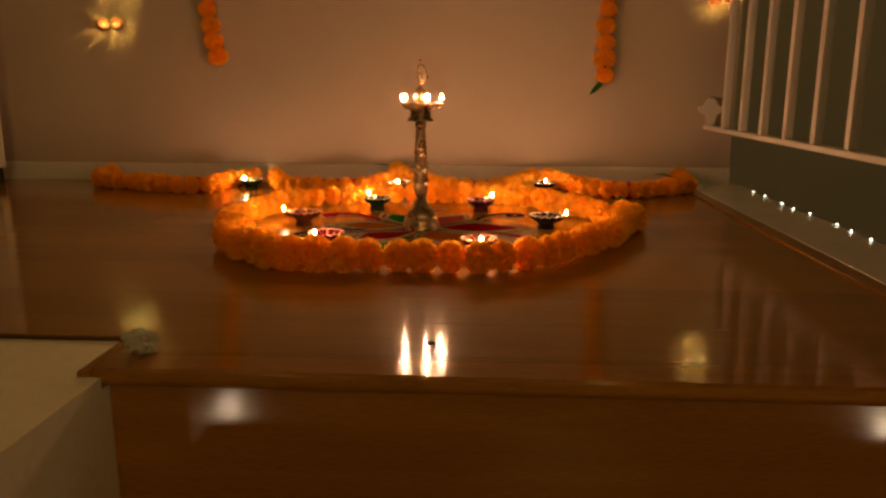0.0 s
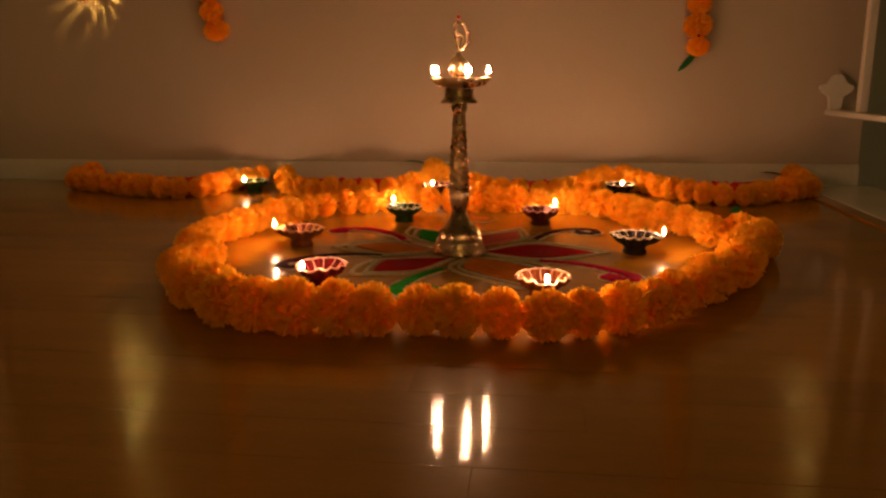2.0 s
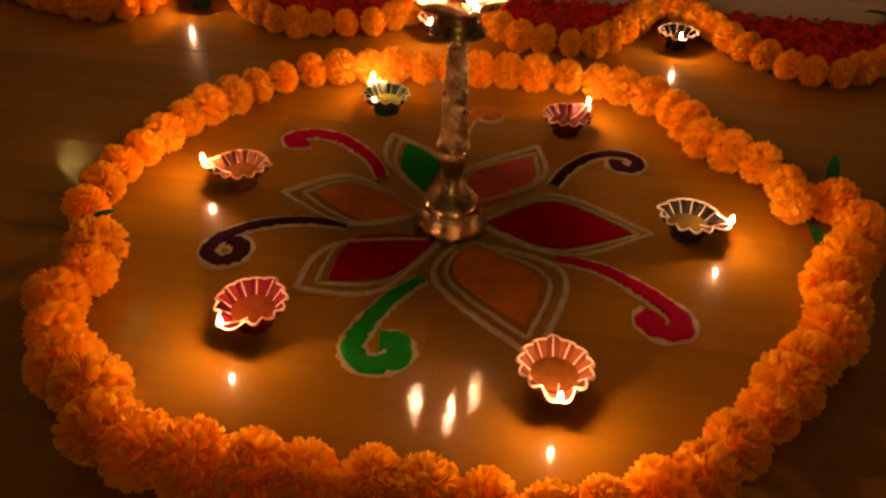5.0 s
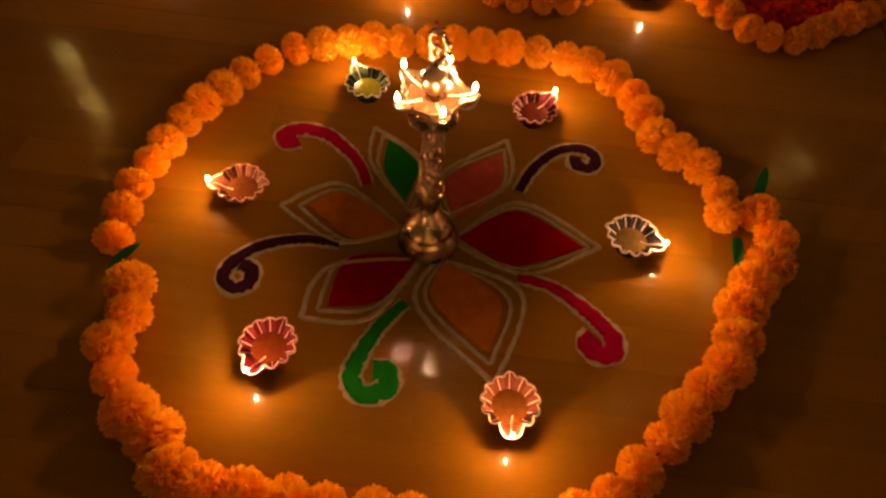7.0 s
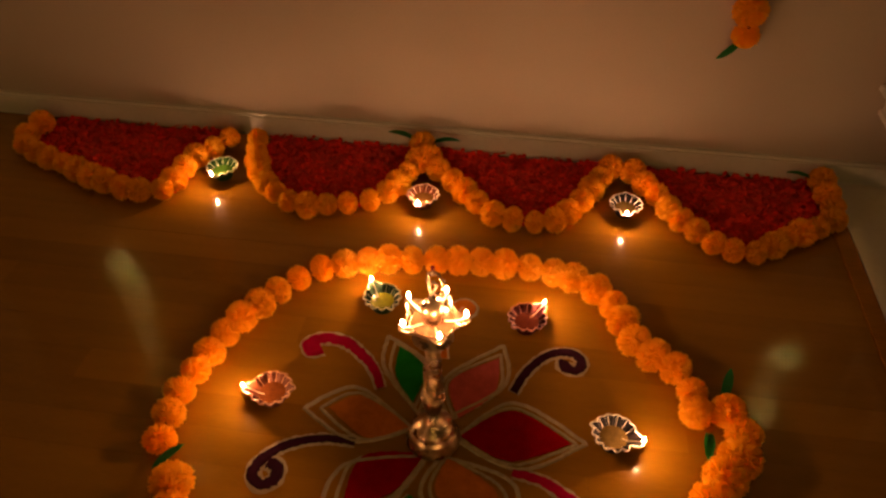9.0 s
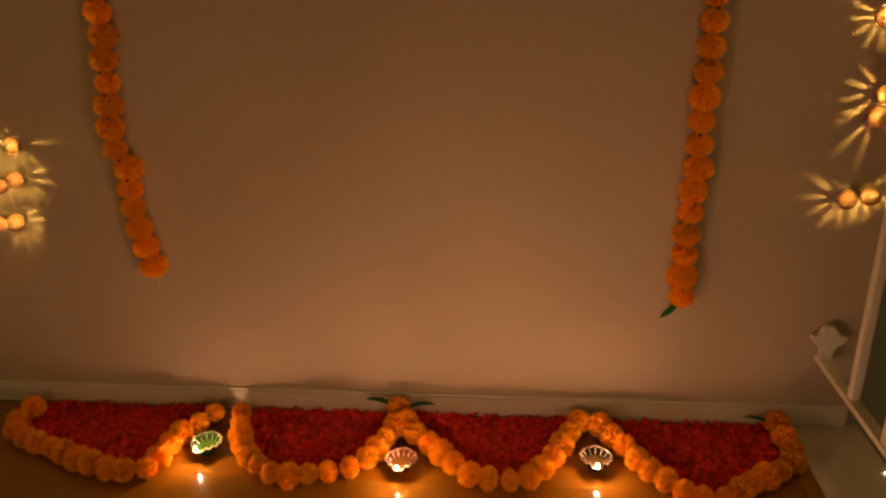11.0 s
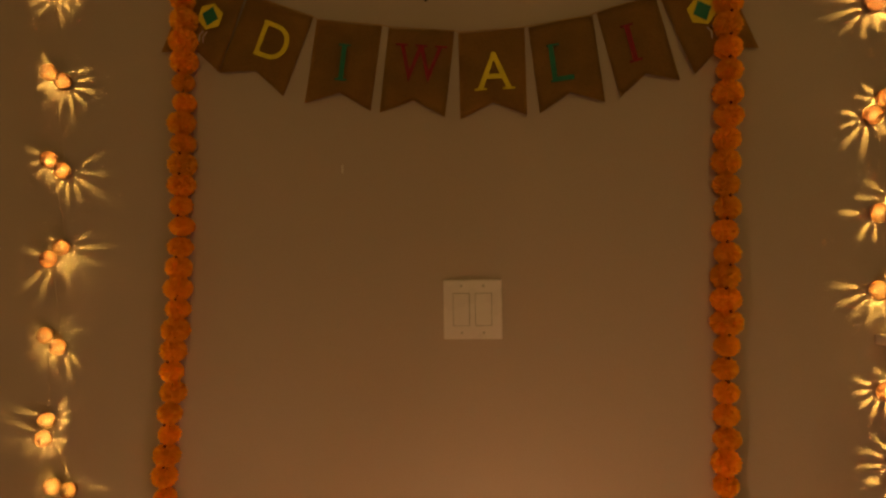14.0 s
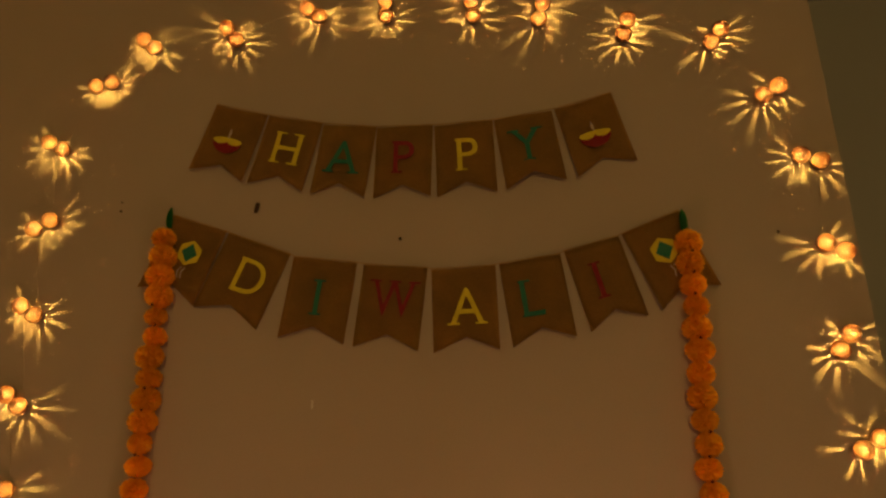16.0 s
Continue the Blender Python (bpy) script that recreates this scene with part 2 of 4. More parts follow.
solid("wall_stairwell_end", box((0.805, 1.0, -3), (2.2, 1.1, TOP)), FAR_WALL, "grey wall at the end of the stairwell", "wall", "structure")
solid("wall_behind", box((-3, -6.1, -3), (2.32, -6, TOP)), FAR_WALL, "plain wall of the hall below", "wall", "structure")
solid("wall_hall_side", box((-3.1, -6, -3), (-3, -1.46, TOP)), WALL, "plain side wall of the hall", "wall", "structure")
solid("wall_hall_return", box((-3, -1.5, -3), (LEFT - 0.12, -1.44, TOP)), WALL, "plain wall of the hall", "wall", "structure")
solid("floor_hall", box((-3.1, -6.1, -3.1), (2.32, 1.1, -3)), SUBFLOOR, "wooden floor of the hall below", "floor", "structure")
solid("ceiling", box((-3.1, -6.1, TOP), (2.32, 1.1, TOP + 0.1)), CEILING, "plain white ceiling", "ceiling", "structure")
solid("landing_base", box((LEFT - 0.12, FRONT + 0.05, -3), (RIGHT, 0.12, -0.052)), WALL, "plastered body under the landing", "landing", "structure")

bm = bmesh.new()
add_box(bm, (LEFT, -0.014, 0), (0.923, 0, 0.046), 0.0)
add_box(bm, (LEFT, -0.010, 0.046), (0.923, 0, 0.052), 0.0)
solid("baseboard", bm, WHITE, "white painted baseboard along the wall", "baseboard", "structure")
bm = bmesh.new()
add_box(bm, (LEFT, -0.135, 0.045), (LEFT + 0.078, -0.10, 2.1), 0.003)
add_box(bm, (LEFT, -0.155, 0.045), (LEFT + 0.02, -0.135, 2.1), 0.003)
solid("trim_door_casing", bm, WHITE, "white painted door edge at the wall corner", "trim", "structure")
# solid near-black block, its colour replaces the shade below the casing
solid("trim_door_shade", box((LEFT, -0.133, 0.0005), (LEFT + 0.07, -0.103, 0.044)), GAP, "dark block standing in for shade under the white door edge", "trim", "structure")
solid("trim_ledge", box((RIGHT + 0.002, -1.80, -0.6), (0.955, -0.0005, 0.004), 0.002), GLOSS_WHITE, "glossy white painted ledge along the open stairwell", "ledge", "structure")
solid("trim_floor_edge", box((RIGHT - 0.03, FRONT + 0.03, -0.02), (RIGHT + 0.001, -0.001, 0.0035), 0.0015), OAK_DARK, "dark oak edge strip of the floor", "trim", "structure")

# flight of stairs below the landing
stairs = thing("stairs", "dark varnished oak stairs leading up to the landing", "stairs", kind="structure")
bm = bmesh.new()
prof = [(FRONT + 0.045, 0.0), (FRONT + 0.002, 0.0), (FRONT - 0.005, -0.002), (FRONT - 0.0085, -0.0055), (FRONT - 0.0095, -0.009), (FRONT - 0.0085, -0.0125), (FRONT - 0.005, -0.016), (FRONT + 0.002, -0.018), (FRONT + 0.045, -0.018)]
a = [bm.verts.new((NOTCH_X + 0.015, y, z)) for y, z in prof]
b = [bm.verts.new((RIGHT, y, z)) for y, z in prof]
for i in range(len(prof)):
    j = (i + 1) % len(prof)
    bm.faces.new((a[i], a[j], b[j], b[i]))
bm.faces.new(a), bm.faces.new(b[::-1])
part("nosing", bm, OAK_DARK, stairs, smooth=False)
part("side_nosing", box((NOTCH_X, FRONT - 0.009, -0.018), (NOTCH_X + 0.0148, NOTCH_Y + 0.003, -0.0003), 0.003), OAK_DARK, stairs)
for i in range(7):
    y, z = FRONT - 0.26 * i, -0.185 * i
    part("riser", box((RISER_X, y + 0.004, z - 0.185), (RIGHT, y + 0.024, z - (0.0185 if i == 0 else 0.0245))), OAK_DARK, stairs)
    part("tread", box((RISER_X, y - 0.28, z - 0.209), (RIGHT, y + 0.0035, z - 0.1855), 0.004), OAK_WORN, stairs)
bm = box((-0.62, -1.76, -3), (RISER_X - 0.0005, FRONT - 0.0105, -0.006))
add_box(bm, (-0.62, FRONT - 0.0105, -3), (NOTCH_X - 0.0005, NOTCH_Y - 0.001, -0.006))
add_box(bm, (NOTCH_X - 0.0005, FRONT - 0.0105, -3), (RISER_X - 0.0005, NOTCH_Y - 0.001, -0.0185))
solid("wall_stair_side", bm, CREAM, "cream painted low wall beside the stairs", "wall", "structure")

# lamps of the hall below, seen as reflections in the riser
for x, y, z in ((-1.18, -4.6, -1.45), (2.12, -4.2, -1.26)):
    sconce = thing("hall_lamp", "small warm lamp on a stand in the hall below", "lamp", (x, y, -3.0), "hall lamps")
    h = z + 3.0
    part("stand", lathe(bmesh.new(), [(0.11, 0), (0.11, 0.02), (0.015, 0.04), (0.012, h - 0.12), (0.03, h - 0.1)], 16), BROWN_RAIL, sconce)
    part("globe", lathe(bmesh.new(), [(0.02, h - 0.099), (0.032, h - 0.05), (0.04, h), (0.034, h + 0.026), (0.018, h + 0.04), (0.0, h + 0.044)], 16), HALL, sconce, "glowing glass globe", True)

# unseen fill light, added at the end of the hall to brighten the landing
fixture = thing("fill_light", "unseen round fill light added at the end of the hall", "wall light", (0.8, -6.0, 1.9))
fixture.rotation_euler = (radians(90), 0, 0)
part("frame", lathe(bmesh.new(), [(0.0, -0.001), (0.31, -0.001), (0.315, -0.03), (0.285, -0.032), (0.28, -0.012), (0.0, -0.011)], 40), WHITE, fixture)
part("diffuser", lathe(bmesh.new(), [(0.0, -0.0125), (0.279, -0.013), (0.26, -0.045), (0.15, -0.07), (0.0, -0.076)], 20), FILL_GLOW, fixture, "glowing disc of the added fill light", True)

# guard rail over the ledge
rail = thing("guard_railing", "white painted guard railing with thin balusters over the stairwell", "railing")
part("bottom_rail", box((0.838, -1.70, 0.164), (0.862, -0.004, 0.176), 0.003), WHITE, rail)
part("handrail", box((0.868, -1.70, 0.9465), (0.922, -0.004, 1.004), 0.016), BROWN_RAIL, rail, "dark stained wooden handrail")
part("top_rail", box((0.84, -1.70, 0.9465), (0.8675, -0.004, 0.965), 0.003), WHITE, rail)
bal = mesh_of(box((-0.009, -0.009, 0.1765), (0.009, 0.009, 0.946), 0.003), "baluster", WHITE)
for i in range(11):
    child("baluster", bal, rail, pose(0.85, -0.174 - 0.1425 * i, 0))
bm = bmesh.new()
half = [(0.0, 0.176), (0.012, 0.176), (0.0125, 0.194), (0.016, 0.205), (0.026, 0.211), (0.035, 0.221), (0.033, 0.229), (0.022, 0.231), (0.017, 0.236), (0.012, 0.246), (0.005, 0.2515), (0.0, 0.252)]
outl = [(0.853 + x, z) for x, z in half] + [(0.853 - x, z) for x, z in half[-2:0:-1]]
a = [bm.verts.new((x, -0.028, z)) for x, z in outl]
b = [bm.verts.new((x, -0.012, z)) for x, z in outl]
bm.faces.new(a), bm.faces.new(b[::-1])
for i in range(len(a)):
    j = (i + 1) % len(a)
    bm.faces.new((a[i], b[i], b[j], a[j]))
part("end_bracket", bm, WHITE, rail, "white tulip-shaped bracket")
part("newel_post", box((0.805, -1.795, 0.0045), (0.895, -1.705, 1.15), 0.006), WHITE, rail)

# ---------------------------------------------------------------- marigold garlands
def marigold_mesh(seed):
    """A pompon head: a lumpy heart wrapped in many short, broad, frilled petals."""
    rnd = random.Random(seed)
    bm = bmesh.new()
    bmesh.ops.create_icosphere(bm, subdivisions=2, radius=0.0150, matrix=Matrix.Diagonal((1, 1, 0.84, 1)))
    for v in bm.verts:
        v.co *= 1 + 0.22 * noise.noise(v.co * 160 + Vector((seed, 0, 0)))
    n = 400
    sq = 0.84

    def put(p):
        return bm.verts.new(Vector((p.x, p.y, p.z * sq)))
    for i in range(n):
        z = 1 - 2 * (i + 0.5) / n
        a = i * 2.399963 + rnd.uniform(-0.3, 0.3)
        d = Vector((math.sqrt(1 - z * z) * math.cos(a), math.sqrt(1 - z * z) * math.sin(a), z))
        side = d.cross(Vector((rnd.uniform(-1, 1), rnd.uniform(-1, 1), rnd.uniform(-1, 1)))).normalized()
        up = d.cross(side)
        w = rnd.uniform(0.0024, 0.0036)
        l = rnd.uniform(0.0268, 0.0290)
        fold = rnd.uniform(0.0, 0.004)
        r0, r1 = put(d * 0.017 - side * w * 0.6), put(d * 0.017 + side * w * 0.6)
        m0, m1 = put(d * (l - 0.0045) - side * w + up * fold * 0.3), put(d * (l - 0.0045) + side * w + up * fold * 0.3)
        tip = [put(d * (l - 0.0012 * abs(k) + rnd.uniform(-0.0008, 0.0008)) + side * w * 0.45 * k + up * fold) for k in (-1.7, -0.6, 0.6, 1.7)]
        bm.faces.new((r0, r1, m1, m0))
        bm.faces.new((m0, m1, tip[3], tip[2], tip[1], tip[0]))
    return mesh_of(bm, "flower", MARIGOLD)


FLOWERS = [marigold_mesh(11 + i) for i in range(5)]


def leaf_mesh(length, width):
    bm = bmesh.new()
    rows = []
    for i in range(7):
        s = i / 6
        w = width * math.sin(math.pi * min(1, 0.12 + 0.88 * s)) ** 0.7 + 0.0006
        rows.append([bm.verts.new((x, s * length, 0.003 * math.sin(3 * s) + abs(x) * 0.4)) for x in (-w, 0, w)])
    for a, b in zip(rows, rows[1:]):
        for k in range(2):
            bm.faces.new((a[k], a[k + 1], b[k + 1], b[k]))
    bmesh.ops.solidify(bm, geom=bm.faces[:], thickness=0.0008)
    return mesh_of(bm, "leaf", LEAF, True)


LEAF_MESH = leaf_mesh(0.045, 0.006)


def garland(keys, step, label, group, size=1.0, lean=0.25, seed=1):
    """Marigold heads threaded on a cord along a line."""
    rnd = random.Random(seed)
    pts = curve_through(keys, step)
    g = thing("marigold_garland", label, "garland", tuple(pts[0]), group)
    part("cord", tube(bmesh.new(), [p - pts[0] for p in pts], 0.0012, 5), CORD, g, "dark red cord")
    for i, p in enumerate(pts):
        d = (pts[min(i + 1, len(pts) - 1)] - pts[max(i - 1, 0)]).normalized()
        q = d.to_track_quat("Z", "Y").to_matrix().to_4x4()
        s = size * rnd.uniform(0.86, 1.12)
        m = Matrix.Translation(p - pts[0] + Vector((rnd.uniform(-1, 1), rnd.uniform(-1, 1), 0)) * 0.003) @ q @ \
            pose(0, 0, 0, rnd.uniform(-1, 1) * 57 * lean, rnd.uniform(-1, 1) * 57 * lean, rnd.uniform(0, 360)) @ Matrix.Diagonal((s, s, s * rnd.uniform(0.95, 1.15), 1))
        child("flower", FLOWERS[rnd.randrange(5)], g, m)
    return g


def add_leaf(g, at, rx, ry, rz, size=1.0):
    child("leaf", LEAF_MESH, g, Matrix.Translation(Vector(at) - g.location) @ pose(0, 0, 0, rx, ry, rz) @ Matrix.Diagonal((size, size, size, 1)), "green ribbon leaf")


Z = 0.0235
ring_back = garland([(-.285, -.822, Z), (-.29, -.737, Z), (-.268, -.617, Z), (-.229, -.539, Z), (-.168, -.456, Z), (-.086, -.419, Z), (-.008, -.401, Z),
                     (.09, -.387, Z), (.189, -.389, Z), (.269, -.401, Z), (.34, -.451, Z), (.376, -.535, Z), (.443, -.589, Z), (.462, -.664, Z)],
                    0.0418, "orange marigold garland curved round the back of the floor pattern", "garlands round the floor pattern", 0.98, seed=3)
Z = 0.0248
ring_front = garland([(.507, -.655, Z), (.522, -.713, Z), (.478, -.785, Z), (.462, -.84, Z), (.45, -.878, Z), (.408, -.936, Z), (.349, -1.018, Z), (.285, -1.078, Z),
                      (.214, -1.105, Z), (.091, -1.1, Z), (-.023, -1.108, Z), (-.1, -1.1, Z), (-.157, -1.051, Z), (-.198, -1.017, Z), (-.234, -.962, Z), (-.228, -.924, Z), (-.243, -.884, Z)],
                     0.0418, "orange marigold garland curved round the front of the floor pattern", "garlands round the floor pattern", 1.07, seed=4)
add_leaf(ring_back, (-.276, -.866, .018), 12, 0, -38, 1.1)
add_leaf(ring_back, (.478, -.69, .012), 8, 0, 170, 1.2)
add_leaf(ring_front, (.50, -.64, .03), 25, 0, -15, 1.1)

Z = 0.0225
SWAGS = [
    [(-.889, -.085, Z), (-.889, -.155, Z), (-.80, -.201, Z), (-.70, -.243, Z), (-.625, -.27, Z), (-.569, -.277, Z), (-.523, -.262, Z), (-.518, -.189, Z), (-.495, -.135, Z), (-.458, -.08, Z)],
    [(-.398, -.075, Z), (-.382, -.13, Z), (-.355, -.19, Z), (-.313, -.235, Z), (-.265, -.272, Z), (-.213, -.271, Z), (-.148, -.253, Z), (-.106, -.229, Z), (-.069, -.175, Z), (-.045, -.10, Z)],
    [(-.04, -.055, Z + .012), (.008, -.13, Z), (.051, -.170, Z), (.116, -.240, Z), (.168, -.261, Z), (.207, -.258, Z), (.252, -.241, Z), (.292, -.180, Z), (.322, -.126, Z), (.348, -.065, Z)],
    [(.392, -.076, Z), (.429, -.123, Z), (.462, -.188, Z), (.496, -.229, Z), (.533, -.268, Z), (.572, -.289, Z), (.614, -.283, Z), (.667, -.235, Z), (.719, -.202, Z), (.766, -.169, Z), (.771, -.111, Z), (.769, -.05, Z)],
]
SWAGS = [[(x, y, z + 0.007 * max(0, min(1, (y + 0.16) / 0.08))) for x, y, z in keys] for keys in SWAGS]
for i, keys in enumerate(SWAGS):
    g = garland(keys, 0.041, "orange marigold garland laid in a scallop along the wall", "scalloped garlands along the wall", 0.94, seed=20 + i)
    if i == 1:
        add_leaf(g, (-.06, -.055, .05), 5, 0, 80, 1.3)
    if i == 2:
        add_leaf(g, (-.02, -.055, .045), 5, 0, -85, 1.3)
    if i == 3:
        add_leaf(g, (.75, -.045, .03), 5, 0, 80, 1.1)

hang_l = garland([(-.557, -.028, 1.695), (-.559, -.028, 1.5), (-.566, -.028, 1.3), (-.568, -.028, 1.15), (-.582, -.028, .96), (-.593, -.028, .77), (-.603, -.028, .63),
                  (-.580, -.03, .575), (-.594, -.028, .51), (-.58, -.028, .43), (-.563, -.028, .365)], 0.0455,
                 "orange marigold garland hanging down the wall from a nail", "garlands hanging on the wall", 1.05, 0.1, 41)
hang_r = garland([(.582, -.028, 1.62), (.577, -.028, 1.5), (.570, -.028, 1.3), (.563, -.028, 1.1), (.558, -.028, .9), (.555, -.028, .7), (.551, -.028, .53), (.546, -.028, .42), (.546, -.028, .315)], 0.0455,
                 "orange marigold garland hanging straight down the wall", "garlands hanging on the wall", 1.06, 0.1, 42)
bm = bmesh.new()
bmesh.ops.create_icosphere(bm, subdivisions=1, radius=0.0034)
KNOT = mesh_of(bm, "knot", CORD)
for g, pick in ((hang_l, random.Random(6)), (hang_r, random.Random(8))):
    heads = [o for o in g.children if o.name.startswith("flower")]
    for a, b in zip(heads, heads[1:]):
        if pick.random() < 0.45:
            child("knot", KNOT, g, Matrix.Translation((a.matrix_basis.translation + b.matrix_basis.translation) / 2 + Vector((pick.uniform(-.004, .004), -0.0165, 0))), "dark red thread knot")
add_leaf(hang_l, (-.556, -.012, 1.72), 90, 0, 0, 1.25)
add_leaf(hang_r, (.578, -.012, 1.645), 90, 0, 0, 1.25)
add_leaf(hang_r, (.545, -.02, .30), 90, -138, 0, 1.15)
part("thread_end", tube(bmesh.new(), [Vector((-.561, -.028, .345)) - hang_l.location, Vector((-.562, -.026, .318)) - hang_l.location], 0.001, 5), INK["white"], hang_l)

# red petals heaped between the scallops and the wall
for i, keys in enumerate(SWAGS):
    line = curve_through(keys, 0.01)
    xs = np.array([p.x for p in line])
    ys = np.array([p.y for p in line])
    lo, hi = xs.min() + 0.015, xs.max() - 0.015
    order = np.argsort(xs)

    def front(x):
        near = np.abs(xs - x) < 0.012
        return (ys[near].min() if near.any() else float(np.interp(x, xs[order], ys[order]))) + 0.012
    bm = bmesh.new()
    nx, ny = 60, 14
    grid = []
    for a in range(nx + 1):
        x = lo + (hi - lo) * a / nx
        f = min(front(x), -0.045)
        grid.append([bm.verts.new((x, f + (-0.022 - f) * b / ny, 0.001 + (0.006 + 0.004 * noise.noise((x * 40, b * 1.3, i))) * min(1, 4 * min(a / nx, 1 - a / nx, 0.02 + b / ny, 1.02 - b / ny)))) for b in range(ny + 1)])
    for a in range(nx):
        for b in range(ny):
            bm.faces.new((grid[a][b], grid[a + 1][b], grid[a + 1][b + 1], grid[a][b + 1]))
    bed = solid("red_petal_bed", bm, RED_BED, "heap of deep red shredded petals between garland and wall", "petals", "stuff", smooth=True)
    rnd = random.Random(70 + i)
    bm = bmesh.new()
    for _ in range(1500):
        x = rnd.uniform(lo, hi)
        f = min(front(x), -0.045)
        y = f + (-0.022 - f) * rnd.random()
        r = rnd.uniform(0.004, 0.008)
        m = Matrix.Translation((x, y, rnd.uniform(0.006, 0.012))) @ Euler((rnd.gauss(0, .45), rnd.gauss(0, .45), rnd.uniform(0, 6.28))).to_matrix().to_4x4()
        q = [(-r, 0, 0), (-.5 * r, -.75 * r, .2 * r), (.5 * r, -.7 * r, .1 * r), (r, 0, .3 * r), (.45 * r, .7 * r, .1 * r), (-.55 * r, .7 * r, .25 * r)]
        v = [bm.verts.new(m @ Vector(p)) for p in q]
        bm.faces.new((v[0], v[1], v[2], v[3]))
        bm.faces.new((v[0], v[3], v[4], v[5]))
    part("loose_petals", bm, RED_PETAL, bed, "loose red petals")["kind"] = "stuff"

# ---------------------------------------------------------------- floor pattern of coloured powder
rangoli = thing("rangoli", "flower pattern of coloured powder with white outlines on the floor", "rangoli", (0.09, -0.745, 0.0))
C = Vector((0.09, -0.745))


def petal_side(base, shoulder, tip, rnd):
    """Points from base over the shoulder to the tip, a little unsteady."""
    pts = curve_through([(*base, 0), (*shoulder, 0), (*tip, 0)], 0.006)
    return [Vector((p.x + rnd.uniform(-.0007, .0007), p.y + rnd.uniform(-.0007, .0007))) for p in pts]


def petal_outline(base, left, tip, right, seed):
    rnd = random.Random(seed)
    return petal_side(base, left, tip, rnd) + petal_side(base, right, tip, rnd)[-2:0:-1]


def ribbon(line, width, z0, z1, closed=False, seed=0):
    """Raised band of powder with ragged edges along a flat line."""
    rnd = random.Random(seed)
    pts = [Vector((p[0], p[1])) for p in line]
    n = len(pts)
    bm = bmesh.new()
    rows = []
    for i, p in enumerate(pts):
        a, b = (pts[(i - 1) % n], pts[(i + 1) % n]) if closed else (pts[max(i - 1, 0)], pts[min(i + 1, n - 1)])
        d = b - a
        d = d.normalized() if d.length > 1e-6 else Vector((1, 0))
        s = Vector((-d.y, d.x))
        w = width(i / (n - 1)) if callable(width) else width
        wl, wr = w * rnd.uniform(0.88, 1.12), w * rnd.uniform(0.88, 1.12)
        top = z1 if closed else z1 + 0.0006 * i / n
        rows.append([bm.verts.new((*(p + s * wl), z0)), bm.verts.new((*(p + s * wl * 0.6), top)), bm.verts.new((*(p - s * wr * 0.6), top)), bm.verts.new((*(p - s * wr), z0))])
    for i in range(n if closed else n - 1):
        for k in range(3):
            bm.faces.new((rows[i][k], rows[i][k + 1], rows[(i + 1) % n][k + 1], rows[(i + 1) % n][k]))
    return bm


# colour, then base, left shoulder, tip and right shoulder of the outer line and of the coloured fill
PETALS = [
    ("green", [(-.029, .036), (-.097, .115), (-.104, .181), (-.028, .127)], [(-.041, .053), (-.077, .103), (-.081, .161), (-.033, .121)]),
    ("pink", [(.014, .035), (-.001, .106), (.084, .188), (.093, .109)], [(.030, .036), (.010, .103), (.079, .159), (.078, .091)]),
    ("red", [(.028, .0), (.109, .076), (.216, .020), (.125, -.036)], [(.036, .006), (.107, .061), (.195, .016), (.109, -.025)]),
    ("orange", [(.014, -.030), (-.002, -.101), (.101, -.190), (.123, -.066)], [(.024, -.032), (.016, -.090), (.089, -.151), (.097, -.079)]),
    ("red", [(-.004, -.033), (-.117, -.065), (-.133, -.139), (-.054, -.127)], [(-.008, -.030), (-.094, -.047), (-.105, -.119), (-.045, -.099)]),
    ("orange", [(-.034, .008), (-.130, .070), (-.199, .021), (-.115, -.024)], [(-.036, .012), (-.119, .054), (-.162, .027), (-.094, -.017)]),
]
for k, (colour, outer, fill) in enumerate(PETALS):
    inner = petal_outline(*fill, k)
    part("petal_fill", slab(bmesh.new(), [(p.x, p.y) for p in inner], 0.0003, 0.0022), POWDER[colour], rangoli, colour + " powder petal")
    middle = [(f[0] * 0.62 + o[0] * 0.38, f[1] * 0.62 + o[1] * 0.38) for f, o in zip(fill, outer)]
    for nm, keys, th in (("inner_outline", middle, .0027), ("outer_outline", outer, .0033)):
        line = petal_outline(*keys, 30 + k)
        pts = curve_through([(p.x, p.y, 0) for p in line], 0.005, True)[:-1]
        part(nm, ribbon(pts, th, 0.0002 + 0.00002 * k, 0.0013 + 0.00013 * k + (0.0009 if nm == "outer_outline" else 0), True, k), POWDER_WHITE, rangoli, "white powder line")
SWIRLS = [
    ("magenta", [(-.004, -.672), (-.02, -.64), (-.045, -.612), (-.08, -.588), (-.115, -.585), (-.134, -.598), (-.128, -.614), (-.114, -.607)]),
    ("purple", [(.196, -.65), (.214, -.605), (.245, -.568), (.28, -.557), (.298, -.572), (.29, -.592), (.271, -.588), (.271, -.575)]),
    ("purple", [(-.02, -.771), (-.071, -.773), (-.118, -.792), (-.142, -.818), (-.148, -.842), (-.132, -.857), (-.115, -.846), (-.118, -.826), (-.133, -.822)]),
    ("green", [(.075, -.845), (.05, -.882), (.034, -.925), (.031, -.953), (.05, -.969), (.072, -.957), (.068, -.938), (.053, -.938)]),
    ("magenta", [(.205, -.787), (.25, -.796), (.292, -.824), (.321, -.852), (.324, -.872), (.308, -.88), (.293, -.868), (.3, -.856)]),
    ("orange", [(.082, -.60), (.074, -.55), (.078, -.505), (.094, -.474), (.112, -.479), (.108, -.495), (.096, -.491)]),
]
